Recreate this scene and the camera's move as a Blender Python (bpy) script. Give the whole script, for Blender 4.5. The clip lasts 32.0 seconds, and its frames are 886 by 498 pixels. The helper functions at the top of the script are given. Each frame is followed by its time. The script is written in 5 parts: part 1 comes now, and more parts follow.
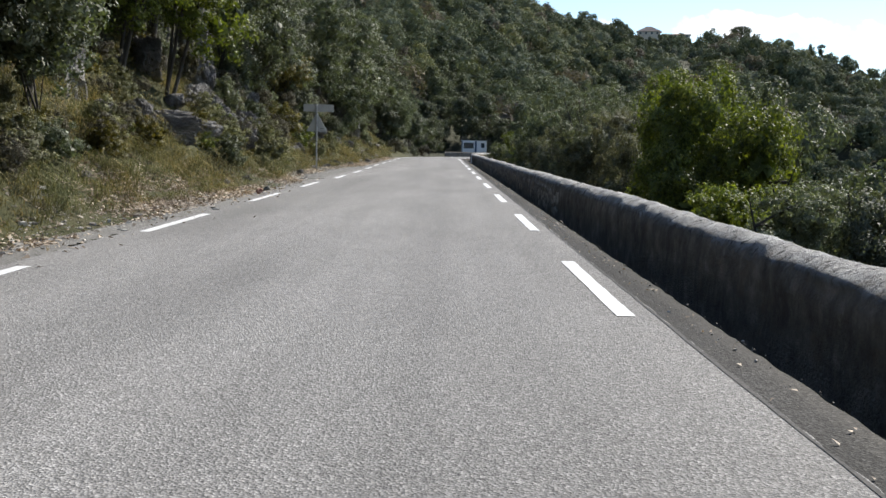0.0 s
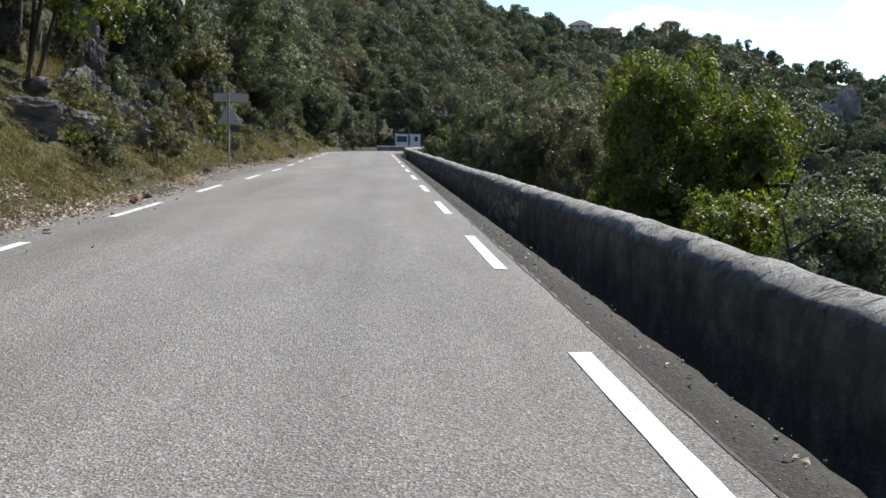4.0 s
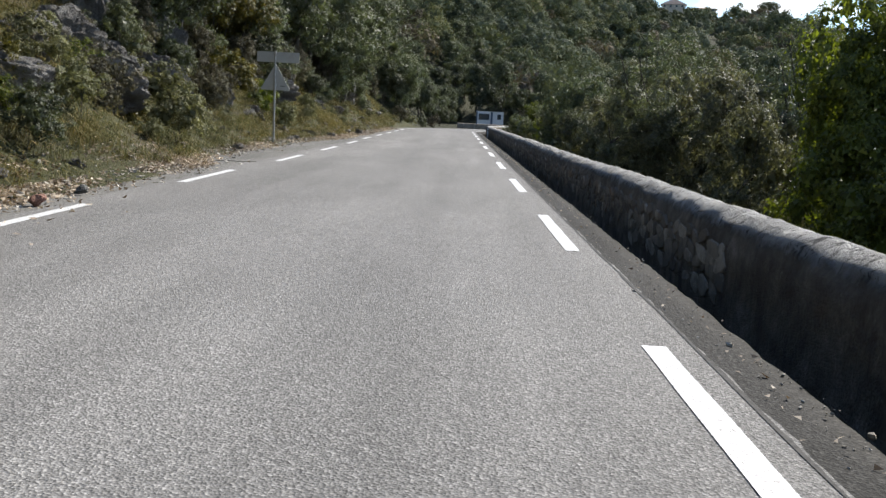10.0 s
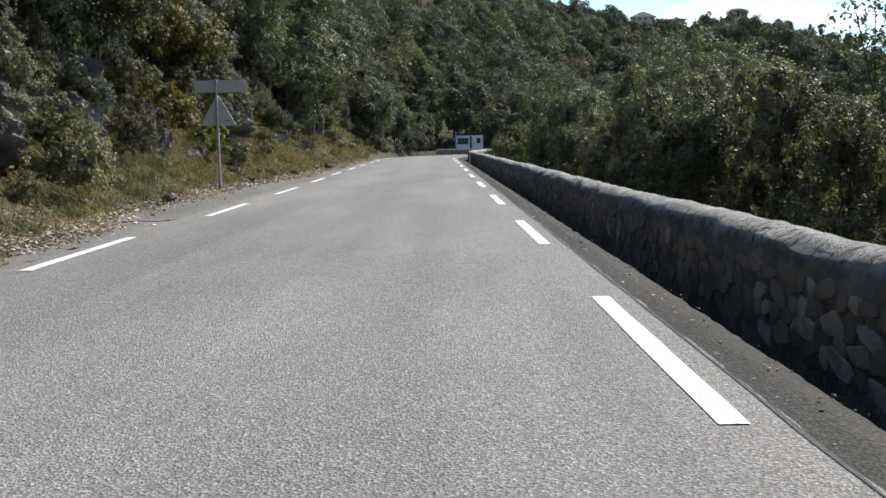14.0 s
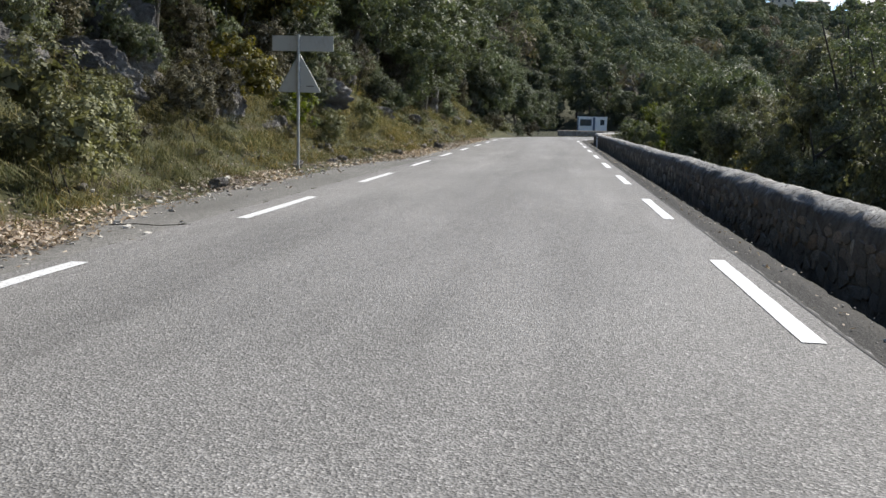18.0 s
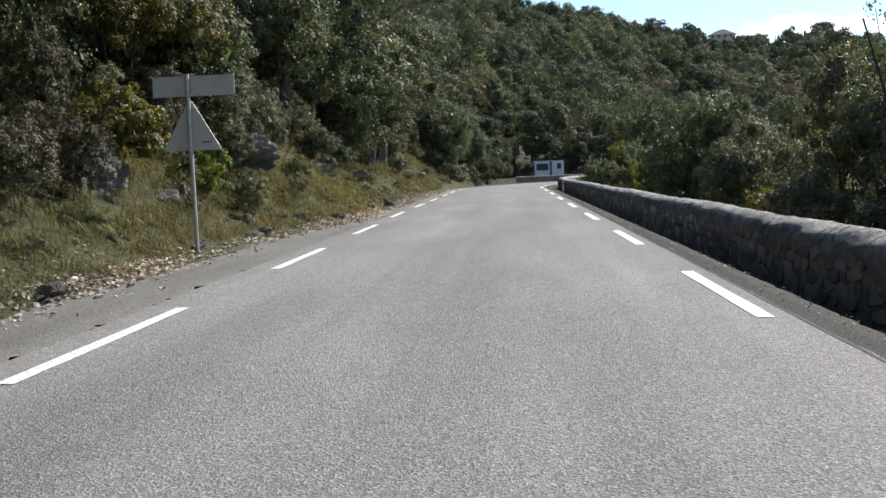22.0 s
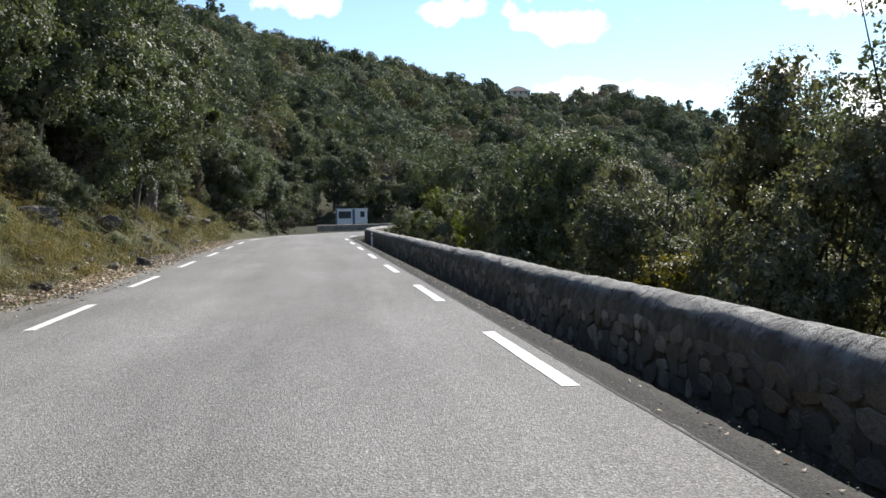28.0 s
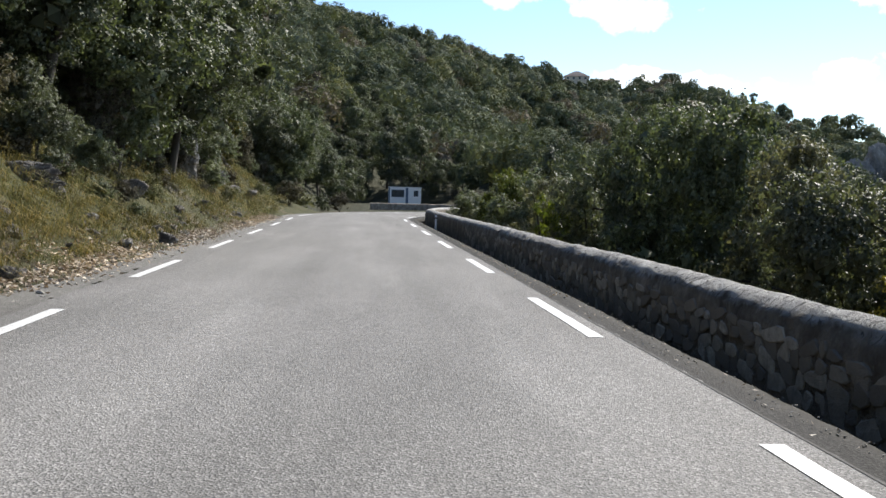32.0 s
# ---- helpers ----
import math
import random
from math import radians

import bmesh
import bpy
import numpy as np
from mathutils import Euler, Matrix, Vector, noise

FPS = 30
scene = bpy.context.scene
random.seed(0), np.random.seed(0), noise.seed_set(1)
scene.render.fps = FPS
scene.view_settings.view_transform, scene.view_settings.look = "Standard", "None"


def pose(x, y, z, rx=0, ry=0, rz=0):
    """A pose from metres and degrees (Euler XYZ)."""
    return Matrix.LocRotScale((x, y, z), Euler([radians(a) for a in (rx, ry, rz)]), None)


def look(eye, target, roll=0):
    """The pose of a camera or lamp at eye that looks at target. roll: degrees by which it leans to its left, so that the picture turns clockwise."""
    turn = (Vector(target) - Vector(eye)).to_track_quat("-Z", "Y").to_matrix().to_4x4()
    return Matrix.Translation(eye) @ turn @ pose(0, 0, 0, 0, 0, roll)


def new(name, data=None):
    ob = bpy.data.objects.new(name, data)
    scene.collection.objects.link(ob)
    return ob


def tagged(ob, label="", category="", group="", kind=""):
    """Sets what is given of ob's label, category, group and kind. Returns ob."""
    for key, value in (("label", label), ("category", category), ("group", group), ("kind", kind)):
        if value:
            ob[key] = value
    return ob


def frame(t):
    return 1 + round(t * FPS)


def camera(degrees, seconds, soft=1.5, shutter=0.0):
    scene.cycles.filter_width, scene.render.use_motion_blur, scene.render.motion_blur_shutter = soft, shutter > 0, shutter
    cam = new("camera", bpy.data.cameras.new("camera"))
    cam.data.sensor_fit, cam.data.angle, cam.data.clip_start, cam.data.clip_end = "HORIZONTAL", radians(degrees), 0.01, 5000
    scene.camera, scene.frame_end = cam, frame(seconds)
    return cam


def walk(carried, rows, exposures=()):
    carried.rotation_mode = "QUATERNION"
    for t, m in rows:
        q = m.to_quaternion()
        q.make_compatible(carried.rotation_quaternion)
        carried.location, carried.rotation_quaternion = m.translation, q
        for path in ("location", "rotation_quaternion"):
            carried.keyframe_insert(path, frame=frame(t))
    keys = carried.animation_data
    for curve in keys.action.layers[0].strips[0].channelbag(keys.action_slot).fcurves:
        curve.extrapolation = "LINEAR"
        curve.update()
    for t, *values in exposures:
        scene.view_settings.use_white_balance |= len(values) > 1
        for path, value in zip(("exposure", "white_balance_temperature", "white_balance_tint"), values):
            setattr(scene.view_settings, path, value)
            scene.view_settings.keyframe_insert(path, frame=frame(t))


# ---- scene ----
cam = camera(51.5, 32.0)
PATH = [
    (0, (0.077, -0.018, 1.161), (0.049, 1.97, 0.937), 1.2),
    (0.5, (0.041, 0.353, 1.21), (0.204, 2.332, 0.975), 2.4),
    (1, (0.104, 0.94, 1.218), (0.034, 2.93, 1.023), 3.0),
    (1.5, (0.214, 1.675, 1.206), (0.455, 3.647, 0.978), 2.0),
    (2, (0.156, 2.221, 1.175), (0.33, 4.204, 0.986), -0.4),
    (2.5, (0.148, 2.675, 1.207), (0.135, 4.665, 1.005), 3.7),
    (3, (0.1, 3.24, 1.22), (0.232, 5.228, 1.042), 1.1),
    (3.5, (0.114, 3.749, 1.215), (0.214, 5.733, 0.979), 1.1),
    (5.5, (0.12, 5.811, 1.216), (0.32, 7.789, 1.002), 1.5),
    (6, (0.219, 6.574, 1.197), (0.195, 8.567, 1.026), 2.0),
    (6.5, (0.195, 7.042, 1.193), (0.247, 9.034, 1.02), 2.4),
    (7, (0.194, 7.661, 1.171), (0.15, 9.648, 0.948), 1.6),
    (7.5, (0.173, 8.182, 1.153), (0.123, 10.175, 0.996), 1.8),
    (8, (0.098, 8.756, 1.175), (0.118, 10.751, 1.036), -1.4),
    (8.5, (0.143, 9.311, 1.174), (0.033, 11.298, 0.973), -0.0),
    (9, (0.112, 9.95, 1.186), (0.155, 11.938, 0.977), 0.9),
    (9.5, (0.123, 10.484, 1.161), (0.029, 12.46, 0.872), 0.8),
    (10, (0.114, 11.116, 1.15), (0.065, 13.095, 0.862), 3.0),
    (10.5, (0.096, 11.644, 1.162), (0.078, 13.633, 0.957), -0.6),
    (11, (0.127, 12.257, 1.147), (0.002, 14.244, 0.959), -0.1),
    (11.5, (0.121, 12.843, 1.171), (0.1, 14.832, 0.957), -0.9),
    (12, (0.123, 13.398, 1.162), (0.057, 15.386, 0.954), 1.0),
    (12.5, (0.095, 13.96, 1.135), (0.09, 15.942, 0.873), 2.1),
    (13, (0.065, 14.605, 1.141), (0.029, 16.591, 0.908), 2.5),
    (13.5, (0.056, 15.182, 1.086), (-0.132, 17.159, 0.843), 2.8),
    (14, (-0.035, 15.768, 1.134), (-0.055, 17.755, 0.903), -0.9),
    (14.5, (-0.042, 16.415, 1.138), (-0.236, 18.391, 0.894), 0.4),
    (16.5, (-0.222, 18.899, 1.132), (-0.303, 20.889, 0.941), -0.7),
    (17, (-0.235, 19.54, 1.132), (-0.327, 21.527, 0.922), 2.2),
    (17.5, (-0.341, 20.1, 1.154), (-0.451, 22.083, 0.915), 0.5),
    (18, (-0.38, 20.727, 1.155), (-0.643, 22.691, 0.876), 1.4),
    (18.5, (-0.48, 21.28, 1.178), (-0.62, 23.262, 0.957), 0.7),
    (19, (-0.568, 21.89, 1.151), (-0.772, 23.865, 0.917), -0.6),
    (19.5, (-0.658, 22.417, 1.128), (-0.937, 24.384, 0.895), 2.5),
    (20, (-0.754, 23.045, 1.146), (-0.988, 25.027, 1.014), -1.5),
    (20.5, (-0.796, 23.624, 1.146), (-1.002, 25.602, 0.93), 1.3),
    (21, (-0.896, 24.259, 1.188), (-1.048, 26.244, 1.0), -1.6),
    (21.5, (-0.874, 24.826, 1.174), (-1.107, 26.799, 0.946), -0.7),
    (22, (-0.858, 25.461, 1.164), (-1.038, 27.446, 0.996), -2.3),
    (22.5, (-0.836, 26.036, 1.167), (-0.976, 28.028, 1.073), -3.8),
    (23, (-0.791, 26.615, 1.155), (-0.874, 28.612, 1.064), -1.5),
    (23.5, (-0.804, 27.134, 1.192), (-0.594, 29.122, 1.14), -2.7),
    (24, (-0.607, 28.019, 1.16), (-0.377, 30.004, 1.082), -0.3),
    (24.5, (-0.591, 28.746, 1.185), (-0.149, 30.696, 1.155), 1.5),
    (25, (-0.579, 29.345, 1.16), (-0.361, 31.332, 1.094), 0.8),
    (25.5, (-0.655, 29.894, 1.127), (-0.462, 31.883, 1.05), 1.8),
    (27.5, (-0.804, 32.044, 1.203), (-0.671, 34.038, 1.129), -0.4),
    (28, (-0.905, 32.581, 1.233), (-0.651, 34.563, 1.155), -1.1),
    (28.5, (-0.854, 33.287, 1.172), (-0.869, 35.278, 0.98), 1.7),
    (29, (-0.915, 33.857, 1.184), (-0.804, 35.852, 1.086), 2.6),
    (29.5, (-0.941, 34.424, 1.172), (-0.882, 36.418, 1.037), -0.9),
    (30, (-0.951, 35.015, 1.191), (-0.829, 37.006, 1.047), 0.9),
    (30.5, (-1.076, 35.429, 1.251), (-0.759, 37.402, 1.188), -0.8),
    (31, (-1.113, 36.24, 1.218), (-0.973, 38.231, 1.078), 1.6),
    (31.5, (-1.18, 36.941, 1.206), (-0.96, 38.926, 1.095), 2.1),
    (32, (-1.295, 37.447, 1.206), (-1.142, 39.438, 1.089), 1.8),
]
walk(cam, [(t, look(eye, target, roll)) for t, eye, target, roll in PATH],
     exposures=[(0, 0.92), (9, 0.9), (20, 0.9), (23, 1.0), (24.5, 1.12), (26, 1.05), (28, 0.95), (32, 0.95)])

# ---- world, sun, sky ----
SUN_AZ, SUN_EL = 41.0, 38.0          # degrees right of +y, above the horizon
world = bpy.data.worlds.new("sky")
scene.world = world
world.use_nodes = True
wn, wl = world.node_tree.nodes, world.node_tree.links
wn.clear()


def wnode(kind, **values):
    n = wn.new(kind)
    for k, v in values.items():
        if k in n.inputs:
            n.inputs[k].default_value = v
    return n


def wmath(op, a, b=None, c=None, clamp=False):
    n = wn.new("ShaderNodeMath")
    n.operation, n.use_clamp = op, clamp
    for i, v in enumerate((a, b, c)):
        if v is None:
            continue
        if isinstance(v, (int, float)):
            n.inputs[i].default_value = v
        else:
            wl.new(v, n.inputs[i])
    return n.outputs[0]


sky = wn.new("ShaderNodeTexSky")
sky.sky_type, sky.sun_disc = "NISHITA", False
sky.sun_elevation, sky.sun_rotation = radians(SUN_EL), radians(SUN_AZ)
sky.altitude, sky.air_density, sky.dust_density, sky.ozone_density = 300, 1.0, 0.05, 3.0
coord = wn.new("ShaderNodeTexCoord")
sep = wn.new("ShaderNodeSeparateXYZ")
wl.new(coord.outputs["Generated"], sep.inputs[0])
X, Y, Z = sep.outputs
# azimuth to the right of +y and elevation, in degrees
AZ = wmath("MULTIPLY", wmath("ARCTAN2", X, Y), 57.2958)
EL = wmath("MULTIPLY", wmath("ARCSINE", Z), 57.2958)
puff = wnode("ShaderNodeTexNoise", Scale=17.0, Detail=9.0, Roughness=0.6)
wl.new(coord.outputs["Generated"], puff.inputs["Vector"])
ruffle = wmath("MULTIPLY", wmath("SUBTRACT", puff.outputs["Fac"], 0.55), 5.5)
cover = None
# clouds: azimuth, elevation, half width, half height
for az, el, w, h in ((14.5, 7.0, 8.5, 1.0), (9.1, 12.0, 3.6, 1.3), (15.0, 11.3, 4.6, 1.2), (20, 13.6, 9.5, 1.5), (33.5, 12.1, 6.0, 1.7), (0.3, 13.0, 5.0, 1.2),
                     (32.5, 5.8, 4.5, 1.8), (28.3, 7.5, 2.7, 1.2), (-14, 17, 8, 2), (-40, 22, 14, 6), (70, 24, 18, 6), (20, 32, 20, 5),
                     (110, 20, 20, 7), (180, 25, 40, 9), (-100, 26, 25, 8)):
    a = wmath("POWER", wmath("DIVIDE", wmath("SUBTRACT", AZ, az), w), 2.0)
    b = wmath("POWER", wmath("DIVIDE", wmath("SUBTRACT", EL, el), h), 2.0)
    one = wmath("SUBTRACT", 1.0, wmath("ADD", a, b))
    cover = one if cover is None else wmath("MAXIMUM", cover, one)
mask = wmath("MULTIPLY", wmath("ADD", cover, ruffle), 1.3, clamp=True)
grey = wnode("ShaderNodeTexNoise", Scale=5.0, Detail=4.0)
wl.new(coord.outputs["Generated"], grey.inputs["Vector"])
tone = wmath("MULTIPLY_ADD", grey.outputs["Fac"], 9.0, 4.6)
cloud = wn.new("ShaderNodeCombineColor")
wl.new(tone, cloud.inputs[0])
wl.new(tone, cloud.inputs[1])
wl.new(wmath("MULTIPLY", tone, 1.03), cloud.inputs[2])
mix = wn.new("ShaderNodeMix")
mix.data_type = "RGBA"
wl.new(mask, mix.inputs["Factor"])
wl.new(sky.outputs[0], mix.inputs["A"])
wl.new(cloud.outputs[0], mix.inputs["B"])
back = wnode("ShaderNodeBackground", Strength=0.1)
wl.new(mix.outputs["Result"], back.inputs["Color"])
out = wn.new("ShaderNodeOutputWorld")
wl.new(back.outputs[0], out.inputs[0])

sun = new("sun", bpy.data.lights.new("sun", "SUN"))
sun.data.energy, sun.data.angle, sun.data.color = 5.0, radians(0.55), (1.0, 0.95, 0.87)
sd = Vector((math.sin(radians(SUN_AZ)) * math.cos(radians(SUN_EL)), math.cos(radians(SUN_AZ)) * math.cos(radians(SUN_EL)), math.sin(radians(SUN_EL))))
sun.matrix_world = look(sd * 100, (0, 0, 0))


# ---- materials ----
class Mat:
    """A node material with a Principled shader, and short ways to its textures."""

    def __init__(self, name, rough=0.8, metal=0.0, spec=0.5):
        self.m = bpy.data.materials.new(name)
        self.m.use_nodes = True
        self.n, self.l = self.m.node_tree.nodes, self.m.node_tree.links
        self.b = self.n["Principled BSDF"]
        self.b.inputs["Roughness"].default_value = rough
        self.b.inputs["Metallic"].default_value = metal
        self.b.inputs["Specular IOR Level"].default_value = spec
        self.c = self.n.new("ShaderNodeTexCoord").outputs["Object"]

    def noise(self, scale, detail=5.0, rough=0.6, stretch=None, out="Fac", dist=0.0):
        t = self.n.new("ShaderNodeTexNoise")
        t.inputs["Scale"].default_value, t.inputs["Detail"].default_value, t.inputs["Roughness"].default_value = scale, detail, rough
        t.inputs["Distortion"].default_value = dist
        if stretch:
            v = self.n.new("ShaderNodeMapping")
            v.inputs["Scale"].default_value = stretch
            self.l.new(self.c, v.inputs["Vector"])
            self.l.new(v.outputs[0], t.inputs["Vector"])
        else:
            self.l.new(self.c, t.inputs["Vector"])
        return t.outputs[out]

    def voronoi(self, scale, feature="F1", out="Distance"):
        t = self.n.new("ShaderNodeTexVoronoi")
        t.feature = feature
        t.inputs["Scale"].default_value = scale
        self.l.new(self.c, t.inputs["Vector"])
        return t.outputs[out]

    def island(self):
        return self.n.new("ShaderNodeNewGeometry").outputs["Random Per Island"]

    def ob_random(self):
        return self.n.new("ShaderNodeObjectInfo").outputs["Random"]

    def ramp(self, fac, *stops):
        r = self.n.new("ShaderNodeValToRGB")
        e = r.color_ramp.elements
        while len(e) < len(stops):
            e.new(0.5)
        for el, (p, c) in zip(e, stops):
            el.position = p
            el.color = (*c, 1) if isinstance(c, tuple) else (c, c, c, 1)
        self.l.new(fac, r.inputs[0])
        return r.outputs[0]

    def mix(self, fac, a, b, kind="MIX"):
        x = self.n.new("ShaderNodeMix")
        x.data_type, x.blend_type = "RGBA", kind
        for v, s in ((fac, "Factor"), (a, "A"), (b, "B")):
            if isinstance(v, (int, float)):
                x.inputs[s].default_value = v if s == "Factor" else (v, v, v, 1)
            elif isinstance(v, tuple):
                x.inputs[s].default_value = (*v, 1)
            else:
                self.l.new(v, x.inputs[s])
        return x.outputs["Result"]

    def math(self, op, a, b=0.0, clamp=False):
        x = self.n.new("ShaderNodeMath")
        x.operation, x.use_clamp = op, clamp
        for i, v in enumerate((a, b)):
            if isinstance(v, (int, float)):
                x.inputs[i].default_value = v
            else:
                self.l.new(v, x.inputs[i])
        return x.outputs[0]

    def color(self, c):
        if isinstance(c, tuple):
            self.b.inputs["Base Color"].default_value = (*c, 1)
        else:
            self.l.new(c, self.b.inputs["Base Color"])
        return self

    def bump(self, h, depth=0.01, strength=1.0):
        p = self.n.new("ShaderNodeBump")
        p.inputs["Distance"].default_value, p.inputs["Strength"].default_value = depth, strength
        self.l.new(h, p.inputs["Height"])
        self.l.new(p.outputs[0], self.b.inputs["Normal"])
        return self

    def leafy(self, share, tint):
        """Lets light through thin leaves."""
        t = self.n.new("ShaderNodeBsdfTranslucent")
        col = self.b.inputs["Base Color"].links[0].from_socket
        self.l.new(self.mix(1.0, col, tint, "MULTIPLY"), t.inputs["Color"])
        s = self.n.new("ShaderNodeMixShader")
        s.inputs[0].default_value = share
        o = [x for x in self.n if x.type == "OUTPUT_MATERIAL"][0]
        self.l.new(self.b.outputs[0], s.inputs[1])
        self.l.new(t.outputs[0], s.inputs[2])
        self.l.new(s.outputs[0], o.inputs[0])
        return self


def asphalt(name, dark, light, grit, rough=0.68, spec=0.42):
    k = Mat(name, rough, spec=spec)
    base = k.ramp(k.noise(0.6, 4, stretch=(1.0, 0.3, 1)), (0.3, dark), (0.7, light))
    lane = k.ramp(k.noise(0.8, 3, stretch=(1.0, 0.05, 1)), (0.35, 0.82), (0.65, 1.12))
    base = k.mix(1.0, base, lane, "MULTIPLY")
    cell = k.voronoi(grit, out="Color")
    bw = k.n.new("ShaderNodeSeparateColor")
    k.l.new(cell, bw.inputs[0])
    chips = k.ramp(bw.outputs[0], (0.0, 0.36), (0.4, 0.82), (0.8, 1.18), (1.0, 2.0))
    base = k.mix(0.72, base, k.mix(1.0, base, chips, "MULTIPLY"))
    k.color(base)
    k.bump(k.math("ADD", k.voronoi(grit), k.noise(30, 3)), 0.006, 0.8)
    return k.m


M = {}
M["asphalt"] = asphalt("road_asphalt", (0.146, 0.141, 0.134), (0.2, 0.193, 0.184), 90, 0.85, 0.25)
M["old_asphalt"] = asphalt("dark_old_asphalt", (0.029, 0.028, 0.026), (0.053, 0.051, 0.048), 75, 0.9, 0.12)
M["shoulder"] = asphalt("worn_shoulder_asphalt", (0.115, 0.11, 0.1), (0.175, 0.168, 0.155), 80, 0.85, 0.25)
k = Mat("tar_joint", 0.8, spec=0.2)
k.color(k.ramp(k.noise(30, 4), (0.35, (0.02, 0.019, 0.018)), (0.65, (0.06, 0.057, 0.054)))).bump(k.noise(60, 3), 0.003)
M["tar"] = k.m
k = Mat("road_paint", 0.6)
wear = k.ramp(k.math("ADD", k.math("MULTIPLY", k.voronoi(75), 0.45), k.noise(26, 5, 0.7)), (0.57, 0.0), (0.68, 1.0))
k.color(k.mix(wear, (0.27, 0.26, 0.245), k.ramp(k.noise(48, 5, 0.7), (0.3, 0.44), (0.66, 0.72))))
k.bump(k.noise(90, 3), 0.003)
M["paint"] = k.m

k = Mat("parapet_face_render", 0.98, spec=0.04)
c = k.ramp(k.noise(4.0, 8, 0.68), (0.3, (0.108, 0.0954, 0.0792)), (0.52, (0.207, 0.184, 0.155)), (0.75, (0.36, 0.328, 0.284)))
c = k.mix(k.ramp(k.noise(3.4, 8, 0.7, (1, 1, 0.35)), (0.5, 0.0), (0.66, 0.85)), c, (0.099, 0.09, 0.0774))
c = k.mix(k.ramp(k.noise(2.3, 4), (0.58, 0.0), (0.72, 0.45)), c, (0.234, 0.166, 0.112))
c = k.mix(k.ramp(k.noise(9, 6, 0.7), (0.62, 0.0), (0.74, 0.5)), c, (0.396, 0.369, 0.324))
face, relief = c, k.math("ADD", k.noise(7, 9, 0.68), k.noise(38, 5, 0.6))
c = k.ramp(k.noise(2.2, 7, 0.65), (0.3, (0.27, 0.262, 0.248)), (0.55, (0.42, 0.41, 0.39)), (0.75, (0.58, 0.57, 0.55)))
streak = k.noise(4.5, 8, 0.62, (0.9, 2.4, 1.3), dist=1.6)
c = k.mix(k.ramp(streak, (0.56, 0.0), (0.63, 0.9)), c, (0.07, 0.067, 0.062))
c = k.mix(k.ramp(k.noise(14, 7, 0.72), (0.56, 0.0), (0.68, 0.7)), c, (0.13, 0.127, 0.118))
# the mortar cap lies over the top with a ragged lower border
rise = k.n.new("ShaderNodeSeparateXYZ")
k.l.new(k.c, rise.inputs[0])
capped = k.ramp(k.math("ADD", rise.outputs[2], k.math("MULTIPLY", k.noise(5, 7, 0.7), 0.26)), (0.53, 0.0), (0.585, 1.0))
crust = k.math("ADD", k.noise(9, 9, 0.7), k.math("MULTIPLY", streak, -1.4))
k.color(k.mix(capped, face, c)).bump(k.mix(capped, relief, crust), 0.06, 1.0)
M["parapet"] = k.m
k = Mat("wall_stone", 0.95, spec=0.08)
c = k.ramp(k.ob_random(), (0.0, (0.145, 0.129, 0.111)), (0.5, (0.221, 0.199, 0.17)), (0.8, (0.289, 0.264, 0.228)), (0.92, (0.272, 0.204, 0.145)), (1.0, (0.476, 0.442, 0.383)))
c = k.mix(k.ramp(k.noise(9, 7, 0.7), (0.42, 0.0), (0.65, 0.7)), c, (0.111, 0.102, 0.0918))
k.color(c).bump(k.noise(22, 7, 0.7), 0.02, 0.9)
M["wall_stone"] = k.m

k = Mat("limestone", 0.95, spec=0.1)
c = k.ramp(k.noise(1.3, 8, 0.65), (0.32, (0.085, 0.08, 0.077)), (0.5, (0.21, 0.2, 0.19)), (0.66, (0.42, 0.41, 0.39)))
c = k.mix(k.ramp(k.noise(2.1, 5), (0.55, 0.0), (0.7, 0.6)), c, (0.27, 0.19, 0.12))
k.color(c).bump(k.math("ADD", k.noise(5, 9, 0.7, (1, 1, 0.5)), k.noise(17, 6, 0.7)), 0.2, 1.0)
M["limestone"] = k.m
k = Mat("red_stone", 0.9)
k.color(k.ramp(k.noise(9, 6), (0.3, (0.16, 0.07, 0.05)), (0.7, (0.3, 0.16, 0.11)))).bump(k.noise(25, 6), 0.02)
M["red_stone"] = k.m
k = Mat("grey_stone", 0.9)
k.color(k.ramp(k.noise(9, 6), (0.3, (0.07, 0.068, 0.062)), (0.7, (0.17, 0.165, 0.15)))).bump(k.noise(25, 6), 0.02)
M["grey_stone"] = k.m

# the ground: dry grassy soil, rock where it is steep, scrub far off
k = Mat("hillside_soil", 0.95, spec=0.15)
soil = k.ramp(k.noise(1.1, 8, 0.65), (0.28, (0.045, 0.037, 0.024)), (0.5, (0.085, 0.068, 0.045)), (0.72, (0.15, 0.12, 0.085)))
green = k.ramp(k.noise(2.7, 6), (0.3, (0.03, 0.036, 0.014)), (0.7, (0.07, 0.07, 0.03)))
c = k.mix(k.ramp(k.noise(0.45, 5), (0.28, 0.0), (0.46, 0.85)), soil, green)
stone = k.ramp(k.noise(3.0, 8, 0.7), (0.3, (0.09, 0.087, 0.083)), (0.7, (0.27, 0.26, 0.24)))
c = k.mix(k.ramp(k.noise(0.3, 6, 0.6), (0.64, 0.0), (0.72, 0.8)), c, stone)
k.color(c).bump(k.noise(4, 9, 0.7), 0.12, 0.9)
M["soil"] = k.m
k = Mat("wood_floor", 0.95, spec=0.1)
